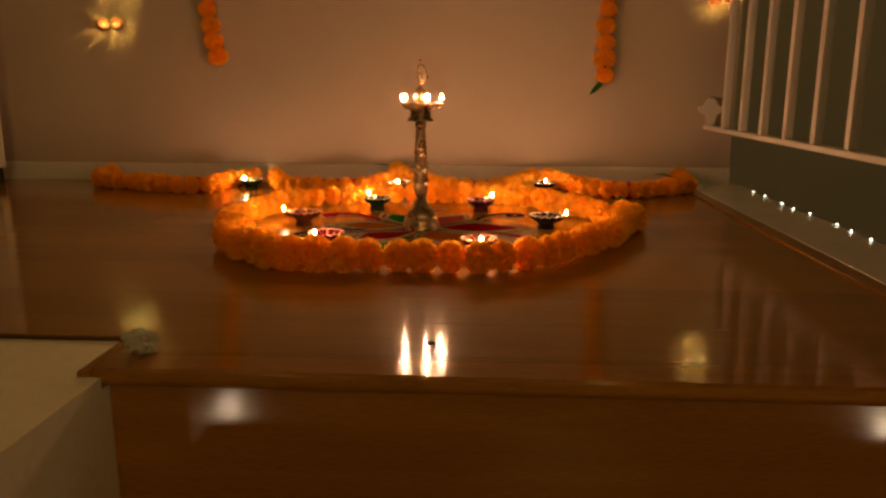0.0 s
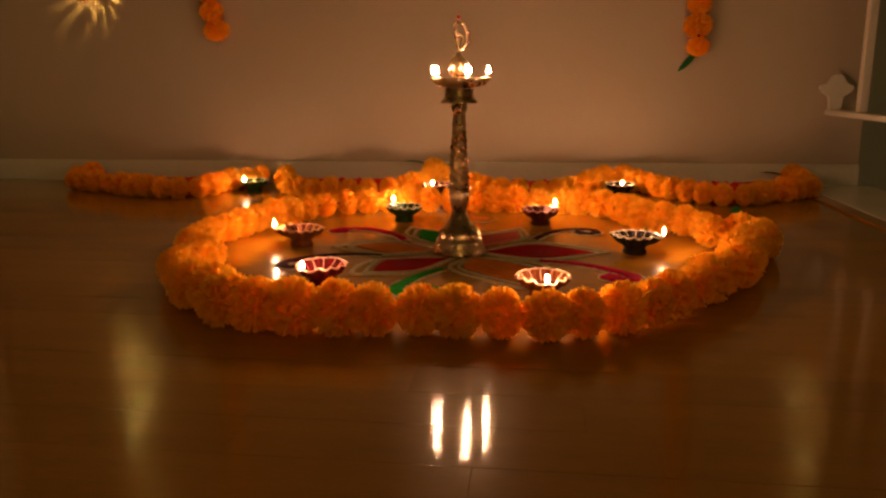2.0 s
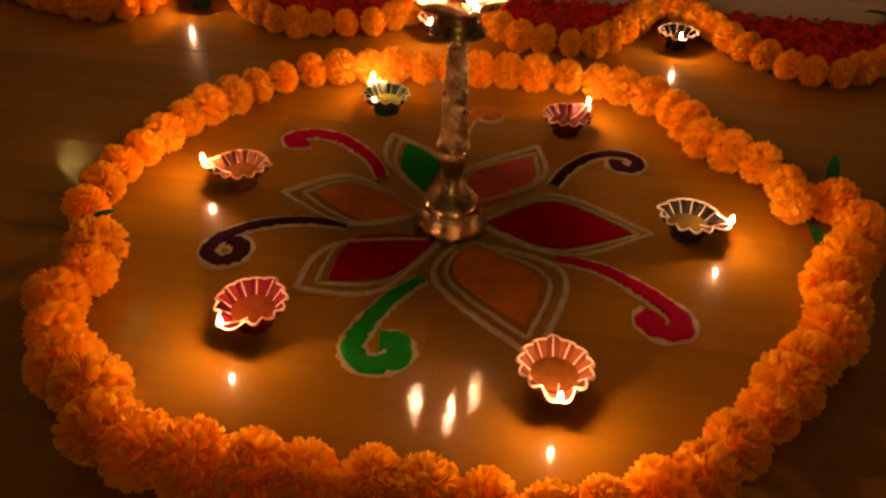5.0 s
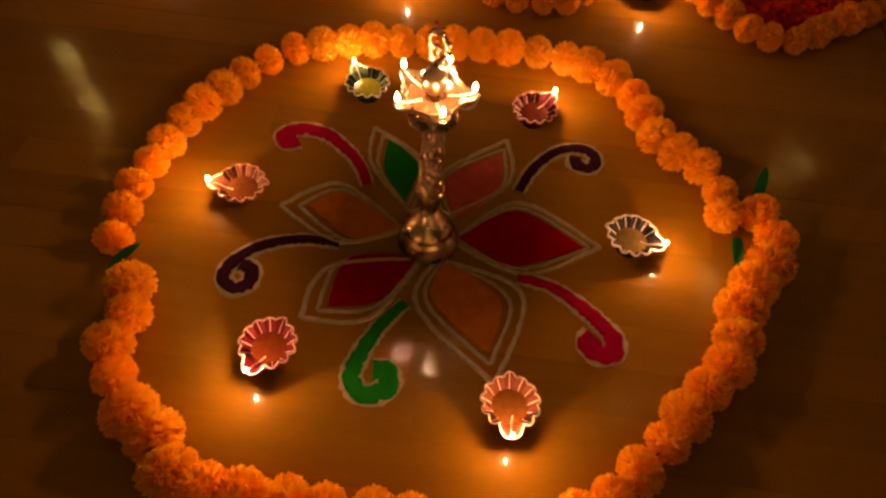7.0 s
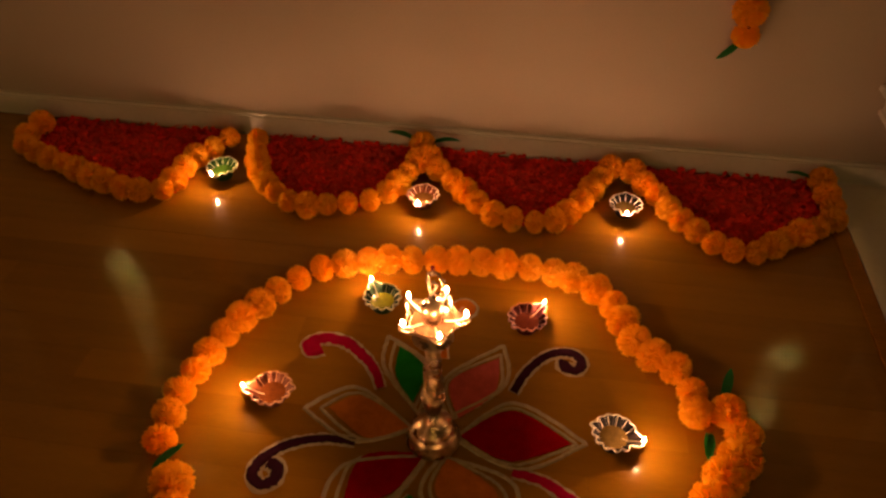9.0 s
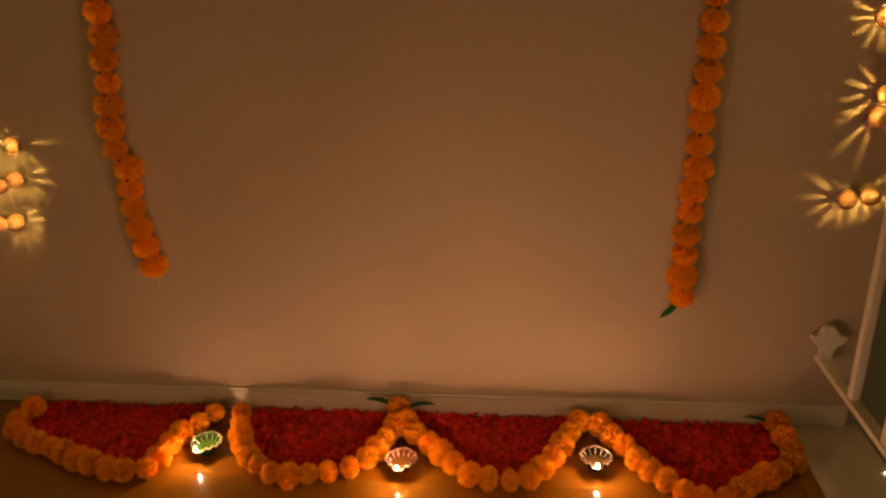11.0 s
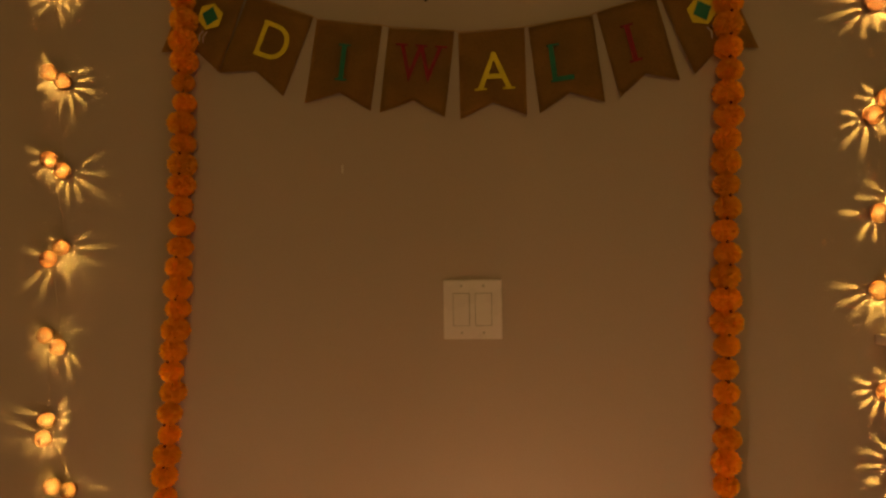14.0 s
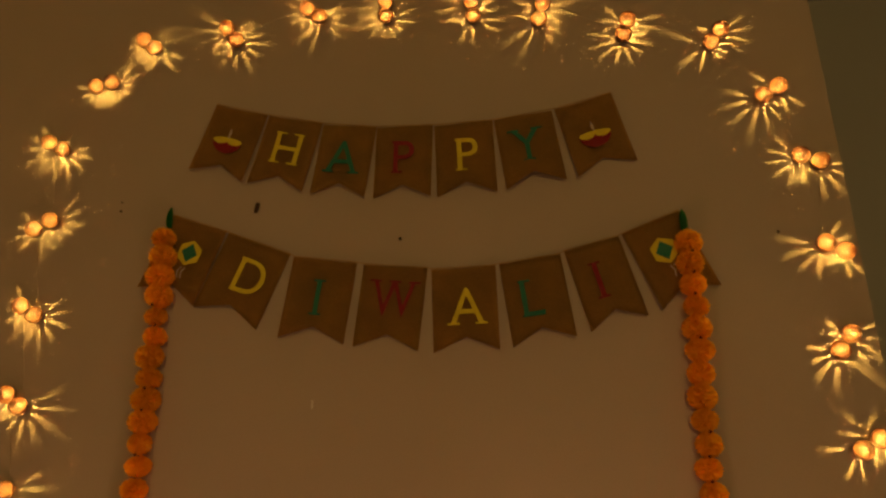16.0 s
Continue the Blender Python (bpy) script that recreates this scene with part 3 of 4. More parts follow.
for k, (colour, keys) in enumerate(SWIRLS):
    pts = curve_through([(x - C.x, y - C.y, 0) for x, y in keys], 0.004)
    fat = 0.017 if colour in ("magenta", "green") else 0.0085
    part("swirl_edge", ribbon(pts, lambda s: (0.0062 + fat * 0.42 * s) + 0.0036, 0.0002, 0.0013, False, 90 + k), POWDER_WHITE, rangoli, "white powder edge")
    part("swirl", ribbon(pts, lambda s: 0.0062 + fat * 0.42 * s, 0.0012, 0.0026, False, 60 + k), POWDER[colour], rangoli, colour + " powder swirl")


# ---------------------------------------------------------------- oil lamps
def flame_bm(h, r):
    prof = [(0.3, 0.0), (0.92, 0.22), (1.0, 0.42), (0.62, 0.74), (0.05, 1.0)]
    return lathe(bmesh.new(), [(a * r, b * h) for a, b in prof], 6)


FLAME_MESH = mesh_of(flame_bm(0.0095, 0.0019), "flame", FLAME, True)
WICK_FLAME_MESH = mesh_of(flame_bm(0.0110, 0.0022), "flame", WICK_FLAME, True)


def diya_radius(th, spout=True):
    r = 0.0305 * (1 + 0.15 * abs(math.sin(6.5 * th)))
    d = math.atan2(math.sin(th), math.cos(th))
    return r + (0.0135 * math.exp(-(d / 0.27) ** 2) if spout else 0) + 0.004 * math.exp(-((abs(d) - math.pi) / 0.2) ** 2)


def make_diya(name_label, colour, trim, fill):
    clay = make_material("painted clay " + name_label, tuple(c * 0.5 for c in colour), 0.6, vary=0.2, scale=60, fine=350, bump=0.25, depth=0.001, shine=0.2)
    line = make_material("rim paint " + name_label, trim, 0.5, vary=0.15, scale=60)
    oil = make_material("wax " + name_label, fill, 0.15, vary=0.25, scale=80)
    th0 = thing("diya", name_label + " fluted clay oil lamp with lit wick on floor", "oil lamp", group="lit oil lamps")
    N = 104
    bm = bmesh.new()
    rows = []
    for f, z in ((0.0, 0.0), (0.58, 0.0), (0.60, 0.003), (0.52, 0.008), (0.62, 0.013), (0.86, 0.019), (1.0, 0.0275), (0.975, 0.0285), (0.94, 0.0275), (0.80, 0.020), (0.60, 0.0135), (0.0, 0.012)):
        ring = []
        for i in range(N):
            th = 2 * math.pi * i / N
            full = diya_radius(th)
            plain = 0.0305
            k = max(0, (f - 0.55) / 0.45) if f else 0
            r = f * (plain * (1 - k) + full * k)
            ring.append(bm.verts.new((max(r, 1e-5) * math.cos(th), max(r, 1e-5) * math.sin(th), z + (0.0012 * k * math.cos(13 * th)))))
        rows.append(ring)
    for a, b in zip(rows, rows[1:]):
        for i in range(N):
            j = (i + 1) % N
            bm.faces.new((a[i], a[j], b[j], b[i]))
    part("bowl", bm, clay, th0, smooth=True)
    pts = [(diya_radius(t) * 0.985 * math.cos(t), diya_radius(t) * 0.985 * math.sin(t), 0.0285 + 0.0012 * math.cos(13 * t)) for t in (2 * math.pi * i / N for i in range(N))]
    part("rim_line", tube(bmesh.new(), pts, 0.0011, 5, True), line, th0, "painted scalloped rim line")
    for i in range(13):
        t = 2 * math.pi * (i + 0.5) / 13
        if abs(math.atan2(math.sin(t), math.cos(t))) < 0.35:
            continue
        r1, r0 = diya_radius(t) * 0.97, 0.0215
        bm = tube(bmesh.new(), [(r0 * math.cos(t), r0 * math.sin(t), 0.0172), ((r0 + r1) / 2 * math.cos(t), (r0 + r1) / 2 * math.sin(t), 0.0232), (r1 * math.cos(t), r1 * math.sin(t), 0.0288)], 0.0006, 4)
        part("flute_line", bm, line, th0, "painted line of a flute")
    part("oil", lathe(bmesh.new(), [(0.0, 0.0145), (0.0215, 0.0145), (0.0215, 0.0166), (0.0, 0.0168)], 28), oil, th0)
    part("wick", tube(bmesh.new(), [(0.012, 0.003, 0.0168), (0.022, 0.001, 0.0185), (0.033, 0, 0.0262), (0.0405, 0, 0.0297), (0.0437, 0, 0.0325)], 0.0009, 6), WICK, th0)
    child("flame", FLAME_MESH, th0, pose(0.0437, 0, 0.0318), "small bright flame")
    return th0


RED = ("red", (0.23, 0.006, 0.014), (0.78, 0.45, 0.38), (0.14, 0.03, 0.008))
ORANGE = ("orange", (0.36, 0.095, 0.035), (0.80, 0.54, 0.40), (0.16, 0.055, 0.01))
BLACK = ("black", (0.022, 0.014, 0.013), (0.80, 0.70, 0.60), (0.10, 0.065, 0.02))
GREEN = ("green", (0.012, 0.045, 0.008), (0.62, 0.58, 0.36), (0.14, 0.14, 0.012))
DARKRED = ("dark red", (0.10, 0.005, 0.008), (0.55, 0.24, 0.20), (0.06, 0.012, 0.006))
TAN = ("tan orange", (0.24, 0.065, 0.022), (0.62, 0.32, 0.16), (0.13, 0.04, 0.01))
LIME = ("bright green", (0.04, 0.12, 0.02), (0.75, 0.72, 0.5), (0.06, 0.17, 0.02))
for spec, x, y, turn in ((RED, -.064, -.935, -107), (ORANGE, .208, -.965, -84), (BLACK, .342, -.719, -17), (TAN, -.159, -.715, 189), (GREEN, -.036, -.502, 128),
                         (DARKRED, .207, -.513, 51), (LIME, -.438, -.180, -98), (("brown", (0.22, 0.065, 0.025), (0.72, 0.5, 0.36), (0.18, 0.085, 0.02)), -.015, -.211, -94), (BLACK, .378, -.180, -92)):
    d = make_diya(*spec)
    d.matrix_basis = pose(x, y, 0.0004, 0, 0, turn) @ Matrix.Diagonal((0.93, 0.93, 0.95, 1))

# tall brass lamp
lamp = thing("brass_lamp", "tall ornate brass oil lamp with five lit wicks", "oil lamp", (0.0885, -0.748, 0.0026))
part("foot", lathe(bmesh.new(), [(0.0, 0.0), (0.039, 0.0), (0.0395, 0.002), (0.036, 0.008), (0.0335, 0.016), (0.0325, 0.021), (0.0295, 0.0225), (0.030, 0.026), (0.0295, 0.030), (0.0265, 0.034),
                                 (0.021, 0.040), (0.0165, 0.046), (0.0125, 0.054), (0.0098, 0.062), (0.0, 0.063)], 48), BRASS, lamp, "bell-shaped brass foot", True)
bm = bmesh.new()
prof = [(0.0, 0.0628), (0.0105, 0.063), (0.0112, 0.066), (0.0132, 0.074), (0.0148, 0.083), (0.0146, 0.089), (0.0135, 0.0925), (0.0170, 0.094), (0.0172, 0.0965), (0.0138, 0.098), (0.0140, 0.106),
        (0.0128, 0.118), (0.0135, 0.121), (0.0128, 0.124), (0.0122, 0.137), (0.0112, 0.150), (0.0118, 0.153), (0.0110, 0.156), (0.0104, 0.170), (0.0098, 0.181), (0.0108, 0.184), (0.0096, 0.187), (0.0088, 0.199),
        (0.0108, 0.203), (0.0114, 0.208), (0.0106, 0.213), (0.0, 0.2135)]
fine = []
for (r0, z0), (r1, z1) in zip(prof, prof[1:]):
    n = max(1, round((z1 - z0) / 0.0018))
    fine += [(r0 + (r1 - r0) * k / n, z0 + (z1 - z0) * k / n) for k in range(n)]
lathe(bm, fine + [prof[-1]], 40)
for v in bm.verts:
    if 0.098 < v.co.z < 0.182:
        a = math.atan2(v.co.y, v.co.x)
        k = 1 + 0.13 * math.sin(5 * a + 190 * v.co.z) * math.sin(300 * v.co.z)
        v.co.x *= k
        v.co.y *= k
part("stem", bm, BRASS, lamp, "chased brass stem", True)
part("collar", lathe(bmesh.new(), [(0.0, 0.2137), (0.0265, 0.2138), (0.0268, 0.2152), (0.0215, 0.221), (0.0195, 0.228), (0.021, 0.233), (0.0, 0.2335)], 40), BRASS, lamp, "", True)


def tray_radius(t, k):
    a = t - radians(-70)
    p = (0.5 + 0.5 * math.cos(5 * a)) ** 2.2
    return 0.033 + k * 0.0135 * p


bm = bmesh.new()
N = 100
rows = []
for f, z in ((0.0, 0.2336), (0.6, 0.2338), (0.85, 0.238), (1.0, 0.2475), (0.96, 0.2485), (0.82, 0.242), (0.5, 0.2395), (0.0, 0.239)):
    rows.append([bm.verts.new((max(1e-5, f * tray_radius(2 * math.pi * i / N, max(0, (f - 0.5) * 2))) * math.cos(2 * math.pi * i / N),
                               max(1e-5, f * tray_radius(2 * math.pi * i / N, max(0, (f - 0.5) * 2))) * math.sin(2 * math.pi * i / N), z)) for i in range(N)])
for a, b in zip(rows, rows[1:]):
    for i in range(N):
        j = (i + 1) % N
        bm.faces.new((a[i], a[j], b[j], b[i]))
part("oil_tray", bm, BRASS, lamp, "five-pointed brass oil tray", True)
part("oil", lathe(bmesh.new(), [(0.0, 0.2405), (0.0265, 0.2405), (0.0268, 0.2425), (0.0, 0.2426)], 32), WAX, lamp, "yellow oil")
part("knob", lathe(bmesh.new(), [(0.0, 0.2427), (0.010, 0.243), (0.0085, 0.249), (0.012, 0.253), (0.0142, 0.260), (0.0135, 0.268), (0.010, 0.274), (0.0055, 0.277), (0.004, 0.283), (0.0, 0.2832)], 28), BRASS, lamp, "", True)
bm = bmesh.new()
loop = [(0.0165 * math.sin(t) * (0.62 + 0.38 * math.cos(t / 2)) * 0.8, 0, 0.3015 - 0.0185 * math.cos(t) + 0.003) for t in (2 * math.pi * i / 28 for i in range(28))]
tube(bm, loop, 0.0022, 7, True)
for i in range(2, 28, 3):
    x, y, z = loop[i]
    bmesh.ops.create_icosphere(bm, subdivisions=1, radius=0.0030, matrix=Matrix.Translation((x * 1.18, y, z)))
tube(bm, [(0, 0, 0.285), (0.002, 0, 0.294), (0.0055, 0, 0.301), (0.001, 0, 0.307), (-0.003, 0, 0.302)], 0.0019, 6)
tube(bm, [(0, 0, 0.319), (0.0, 0, 0.326)], [0.0035, 0.0012], 6)
part("finial", bm, BRASS, lamp, "openwork brass finial", True)
part("finial_tip", lathe(bmesh.new(), [(0.0, 0.3262), (0.0026, 0.328), (0.0024, 0.331), (0.0, 0.333)], 10), INK["red"], lamp, "red tip")
for i in range(5):
    a = radians(-70 + 72 * i)
    c, s = math.cos(a), math.sin(a)
    part("wick", tube(bmesh.new(), [(0.014 * c, 0.014 * s, 0.2435), (0.030 * c, 0.030 * s, 0.246), (0.0395 * c, 0.0395 * s, 0.2505), (0.0410 * c, 0.0410 * s, 0.2545)], 0.0014, 6), WICK, lamp)
    child("flame", WICK_FLAME_MESH, lamp, pose(0.0410 * c, 0.0410 * s, 0.2538), "tall bright flame")


# ---------------------------------------------------------------- string of filigree lights
def filigree_mesh(seed):
    """Pierced metal ball: closed towards the wall, a few slots below its rim, and a lattice of holes all over the front."""
    rnd = random.Random(seed)
    R, t, lon = 0.0188, 0.0006, 24
    edges = [10, 26, 39, 50, 76, 90, 104, 118, 132, 146, 160, 172]

    def at(theta, phi, rad):
        a, b = radians(theta), radians(phi)
        return Vector((rad * math.sin(a) * math.sin(b), rad * math.cos(a), -rad * math.sin(a) * math.cos(b)))
    plan = {}
    for j in range(len(edges) - 1):
        for i in range(lon):
            phi = (i + 0.5 * (j % 2) + 0.5) * 360 / lon
            off = abs((phi + 180) % 360 - 180)
            if j == 2 and off < 100 and i % 3 == 0 and rnd.random() < 0.75:
                plan[j, i] = (0.7, 0.7)
            elif j == 3 and off < 122 and i % 2 and rnd.random() < 0.9:
                plan[j, i] = (rnd.uniform(0.55, 0.82), rnd.uniform(0.62, 0.94))
            elif j > 4:
                plan[j, i] = (0.6, 0.62)
    bm = bmesh.new()
    rims = []
    for rad in (R, R - t):
        mine = []
        for j in range(len(edges) - 1):
            for i in range(lon):
                p0 = (i + 0.5 * (j % 2)) * 360 / lon
                p1 = p0 + 360 / lon
                q = [bm.verts.new(at(th, ph, rad)) for th, ph in ((edges[j], p0), (edges[j], p1), (edges[j + 1], p1), (edges[j + 1], p0))]
                if (j, i) not in plan:
                    bm.faces.new(q)
                    continue
                w, h = plan[j, i]
                tm, pm = (edges[j] + edges[j + 1]) / 2, (p0 + p1) / 2
                th, ph = h * (edges[j + 1] - edges[j]) / 2, w * (p1 - p0) / 2
                inner = [bm.verts.new(at(tm + a * th, pm + b * ph, rad)) for a, b in ((-1, -1), (-1, 1), (1, 1), (1, -1))]
                for a in range(4):
                    b = (a + 1) % 4
                    bm.faces.new((q[a], q[b], inner[b], inner[a]))
                mine.append(inner)
        bm.faces.new([bm.verts.new(at(edges[0], 360 * i / lon, rad)) for i in range(lon)])
        bm.faces.new([bm.verts.new(at(edges[-1], 360 * i / lon, rad)) for i in range(lon)])
        rims.append(mine)
    for a, b in zip(*rims):
        for k in range(4):
            l = (k + 1) % 4
            bm.faces.new((a[k], a[l], b[l], b[k]))
    return mesh_of(bm, "lantern_ball", LANTERN)


BALLS = [filigree_mesh(100 + i) for i in range(6)]
LED = bpy.data.lights.new("bulb", "POINT")
LED.energy, LED.color, LED.shadow_soft_size = BULB_WATTS, (1.0, 0.60, 0.12), 0.0012
PAIRS = [(-.885, .457, 5), (-.863, .549, 20), (-.854, .632, -10), (-.891, .76, 80), (-.876, .955, -40), (-.868, 1.15, 40), (-.867, 1.347, -38), (-.867, 1.546, -32),
         (-.864, 1.749, 30), (-.861, 1.952, -30), (-.76, 2.111, 12), (-.656, 2.218, -40), (-.445, 2.228, -55), (-.24, 2.27, -38), (-.059, 2.264, -88), (.15, 2.244, -85),
         (.313, 2.22, 75), (.504, 2.158, 72), (.703, 2.116, 52), (.801, 1.966, 30), (.856, 1.798, -22), (.872, 1.598, -28), (.856, 1.403, 50), (.868, 1.208, 30),
         (.862, 1.04, -30), (.868, .87, 40), (.872, .70, 80), (.862, .525, 10)]
lights = thing("string_lights", "string of paired gilded filigree ball lights arched over the wall", "string lights", (-.885, -.02, .457))
org = lights.location.copy()
nodes = []
rnd = random.Random(5)
for x, z, ang in PAIRS:
    a = radians(ang)
    for sgn in (-1, 1):
        p = Vector((x + sgn * 0.0205 * math.cos(a), -0.0196 - 0.002 * rnd.random(), z + sgn * 0.0205 * math.sin(a)))
        ball = child("lantern_ball", BALLS[rnd.randrange(6)], lights, Matrix.Translation(p - org) @ pose(0, 0, 0, rnd.uniform(-7, 7), rnd.uniform(-28, 28), rnd.uniform(-7, 7)))
        bulb = child("bulb", LED, ball, Matrix.Identity(4))
        nodes.append(p + Vector((0, 0.012, 0.016)))
bm = bmesh.new()
tube(bm, [p - org for p in curve_through(nodes, 0.03)], 0.0003, 4)
part("wire", bm, WIRE, lights, "thin clear wire")
bm = tube(bmesh.new(), [p - org for p in curve_through([(.892, -.02, .945), (.889, -.022, .925), (.878, -.014, .905), (.864, -.006, .893)], 0.008)], 0.0012, 5)
part("lead_wire", bm, GAP, lights, "dark lead wire")

# fairy lights along the ledge
fairy = thing("fairy_lights", "thin dark string of tiny white lights lying along the ledge", "string lights", (0.945, -0.17, 0.0045))
bm = bmesh.new()
bmesh.ops.create_icosphere(bm, subdivisions=1, radius=0.0017)
FAIRY_MESH = mesh_of(bm, "fairy_bulb", FAIRY, True)
pts = []
for i in range(16):
    y = -0.095 * i + 0.02 * math.sin(i * 2.1)
    x = 0.004 * math.sin(i * 1.7)
    pts.append((x, y, 0.0012))
    child("fairy_bulb", FAIRY_MESH, fairy, pose(x - 0.004, y, 0.0024))
part("wire", tube(bmesh.new(), curve_through(pts, 0.02), 0.0009, 5), GAP, fairy)


# ---------------------------------------------------------------- burlap banners
def flag_bm(tl, tr, drop, seed):
    """Swallow-tailed cloth flag hung from its upper edge, a little curled."""
    rnd = random.Random(seed)
    tl, tr = Vector(tl), Vector(tr)
    d = tr - tl
    down = Vector((d.y, -d.x)).normalized()
    nx, ny = 12, 12
    curl, ph = rnd.uniform(0.004, 0.010), rnd.uniform(0, 6)
    bm = bmesh.new()
    faces = []
    rows = []
    for a in range(nx + 1):
        s = a / nx
        length = drop * (1 - 0.17 * (1 - abs(2 * s - 1)))
        col = []
        for b in range(ny + 1):
            p = tl + d * (s * 1.03 - 0.015) + down * length * b / ny
            y = -0.007 - curl * (b / ny) ** 2 * (1 + 0.5 * math.sin(3 * s + ph)) - 0.002 * math.sin(5 * s + ph)
            col.append(bm.verts.new((p.x, y, p.y)))
        rows.append(col)
    for a in range(nx):
        for b in range(ny):
            faces.append(bm.faces.new((rows[a][b], rows[a + 1][b], rows[a + 1][b + 1], rows[a][b + 1])))
    bmesh.ops.solidify(bm, geom=faces, thickness=0.0012)
    return bm


SERIFS = {"D": [(-.42, 1), (-.42, -1)], "I": [(0, 1), (0, -1)], "W": [(-.62, 1), (0.0, 1), (.62, 1)], "A": [(-.5, -1), (.5, -1)], "L": [(-.36, 1), (-.36, -1)],
          "H": [(-.44, 1), (-.44, -1), (.44, 1), (.44, -1)], "P": [(-.40, 1), (-.40, -1)], "Y": [(-.5, 1), (.5, 1), (0, -1)]}


def letter_mesh(ch, height, material):
    cu = bpy.data.curves.new("letter", "FONT")
    cu.body, cu.align_x, cu.align_y = ch, "CENTER", "CENTER"
    cu.size, cu.extrude = height / 0.72, 0.0005
    ob = bpy.data.objects.new("letter", cu)
    scene.collection.objects.link(ob)
    me = bpy.data.meshes.new_from_object(ob.evaluated_get(bpy.context.evaluated_depsgraph_get()))
    bpy.data.objects.remove(ob)
    bm = bmesh.new()
    bm.from_mesh(me)
    lo = min(v.co.y for v in bm.verts)
    hi = max(v.co.y for v in bm.verts)
    xl = min(v.co.x for v in bm.verts)
    xr = max(v.co.x for v in bm.verts)
    cx, hw = (xl + xr) / 2, (xr - xl) / 2 * (0.8 if ch == "W" else 1)
    for v in bm.verts:
        v.co.y = (v.co.y - (lo + hi) / 2) * height / (hi - lo)
        v.co.x = (v.co.x - cx) * (0.8 if ch == "W" else 1)
    for f, side in SERIFS[ch]:
        x = f * hw * 1.6 if hw > 0.2 * height else 0
        x = max(-hw + 0.004, min(hw - 0.004, x))
        y = side * (height / 2 - 0.0025)
        add_box(bm, (x - 0.013, y - 0.0022, -0.00052), (x + 0.013, y + 0.0022, 0.00052))
    return mesh_of(bm, "letter", material)


def banner(label, tops, letters, centres, drop, icon, seed):
    b = thing("banner", label, "banner", (tops[0][0], 0, tops[0][1]))
    org = Vector((tops[0][0], 0, tops[0][1]))
    cord = []
    for i, (x1, z1, x2, z2) in enumerate(tops):
        bm = flag_bm((x1, z1), (x2, z2), drop, seed + i)
        bmesh.ops.translate(bm, verts=bm.verts[:], vec=-org)
        flag = part("flag", bm, BURLAP, b, "", True)
        cord += [Vector((x1, -0.010, z1 + 0.001)) - org, Vector((x2, -0.010, z2 + 0.001)) - org]
        ang = math.degrees(math.atan2(z2 - z1, x2 - x1))
        k = (i - 1)
        centre = Vector((centres[i][0], -0.0165, centres[i][1]))
        m = Matrix.Translation(centre - org) @ pose(0, 0, 0, 0, -ang, 0) @ pose(0, 0, 0, 90, 0, 0)
        if 0 <= k < len(letters):
            ch, col = letters[k]
            child("letter", letter_mesh(ch, 0.079, INK[col]), flag, m, col + " letter " + ch)
        else:
            for nm, outline, mat, z in icon:
                if k > 0:
                    outline = [(-x, y) for x, y in outline][::-1]
                ob = part(nm, slab(bmesh.new(), outline, z, z + 0.0007), INK[mat], flag, mat + " painted shape")
                ob.matrix_basis = m
    part("cord", tube(bmesh.new(), cord, 0.0009, 5), BURLAP, b)
    return b


def arc(cx, cy, rx, ry, a0, a1, n=10):
    return [(cx + rx * math.cos(radians(a0 + (a1 - a0) * i / n)), cy + ry * math.sin(radians(a0 + (a1 - a0) * i / n))) for i in range(n + 1)]


DIYA_ICON = [("painted_bowl", arc(0, 0.002, 0.036, 0.03, 180, 360), "red", 0.0),
             ("painted_oil", arc(-0.018, 0.004, 0.018, 0.010, 180, 350) + [(0.0, 0.0)] + arc(0.018, 0.004, 0.018, 0.010, 190, 360) + arc(0, 0.004, 0.036, 0.008, 0, 180), "yellow", 0.001),
             ("painted_wick", [(-0.002, 0.012), (0.002, 0.012), (0.004, 0.024), (0.0, 0.036), (-0.003, 0.024)], "white", 0.001)]
HEX_ICON = [("painted_hexagon", [(0.030 * math.sin(radians(60 * i)), 0.030 * math.cos(radians(60 * i))) for i in range(5, -1, -1)], "yellow", 0.0),
            ("painted_diamond", [(0, -0.022), (0.019, 0), (0, 0.022), (-0.019, 0)], "teal", 0.001),
            ("painted_tassel", [(-0.006, -0.034), (-0.003, -0.034), (-0.008, -0.046), (-0.004, -0.06), (-0.007, -0.06), (-0.011, -0.046)], "white", 0.0),
            ("painted_tassel", [(0.003, -0.034), (0.006, -0.034), (0.001, -0.046), (0.005, -0.06), (0.002, -0.06), (-0.002, -0.046)], "white", 0.0)]
Y, T, R_ = "yellow", "teal", "red"
banner("upper burlap flag banner lettered HAPPY with painted lamps at the ends",
       [(-.47, 2.038, -.345, 2.0), (-.338, 1.999, -.211, 1.968), (-.206, 1.966, -.083, 1.948), (-.079, 1.948, .048, 1.943), (.055, 1.942, .185, 1.945), (.192, 1.945, .32, 1.961), (.33, 1.963, .456, 1.993)],
       [("H", Y), ("A", T), ("P", R_), ("P", Y), ("Y", T)],
       [(-.435, 1.931), (-.290, 1.905), (-.158, 1.874), (-.017, 1.864), (.128, 1.861), (.262, 1.875), (.413, 1.886)], 0.178, DIYA_ICON, 10)
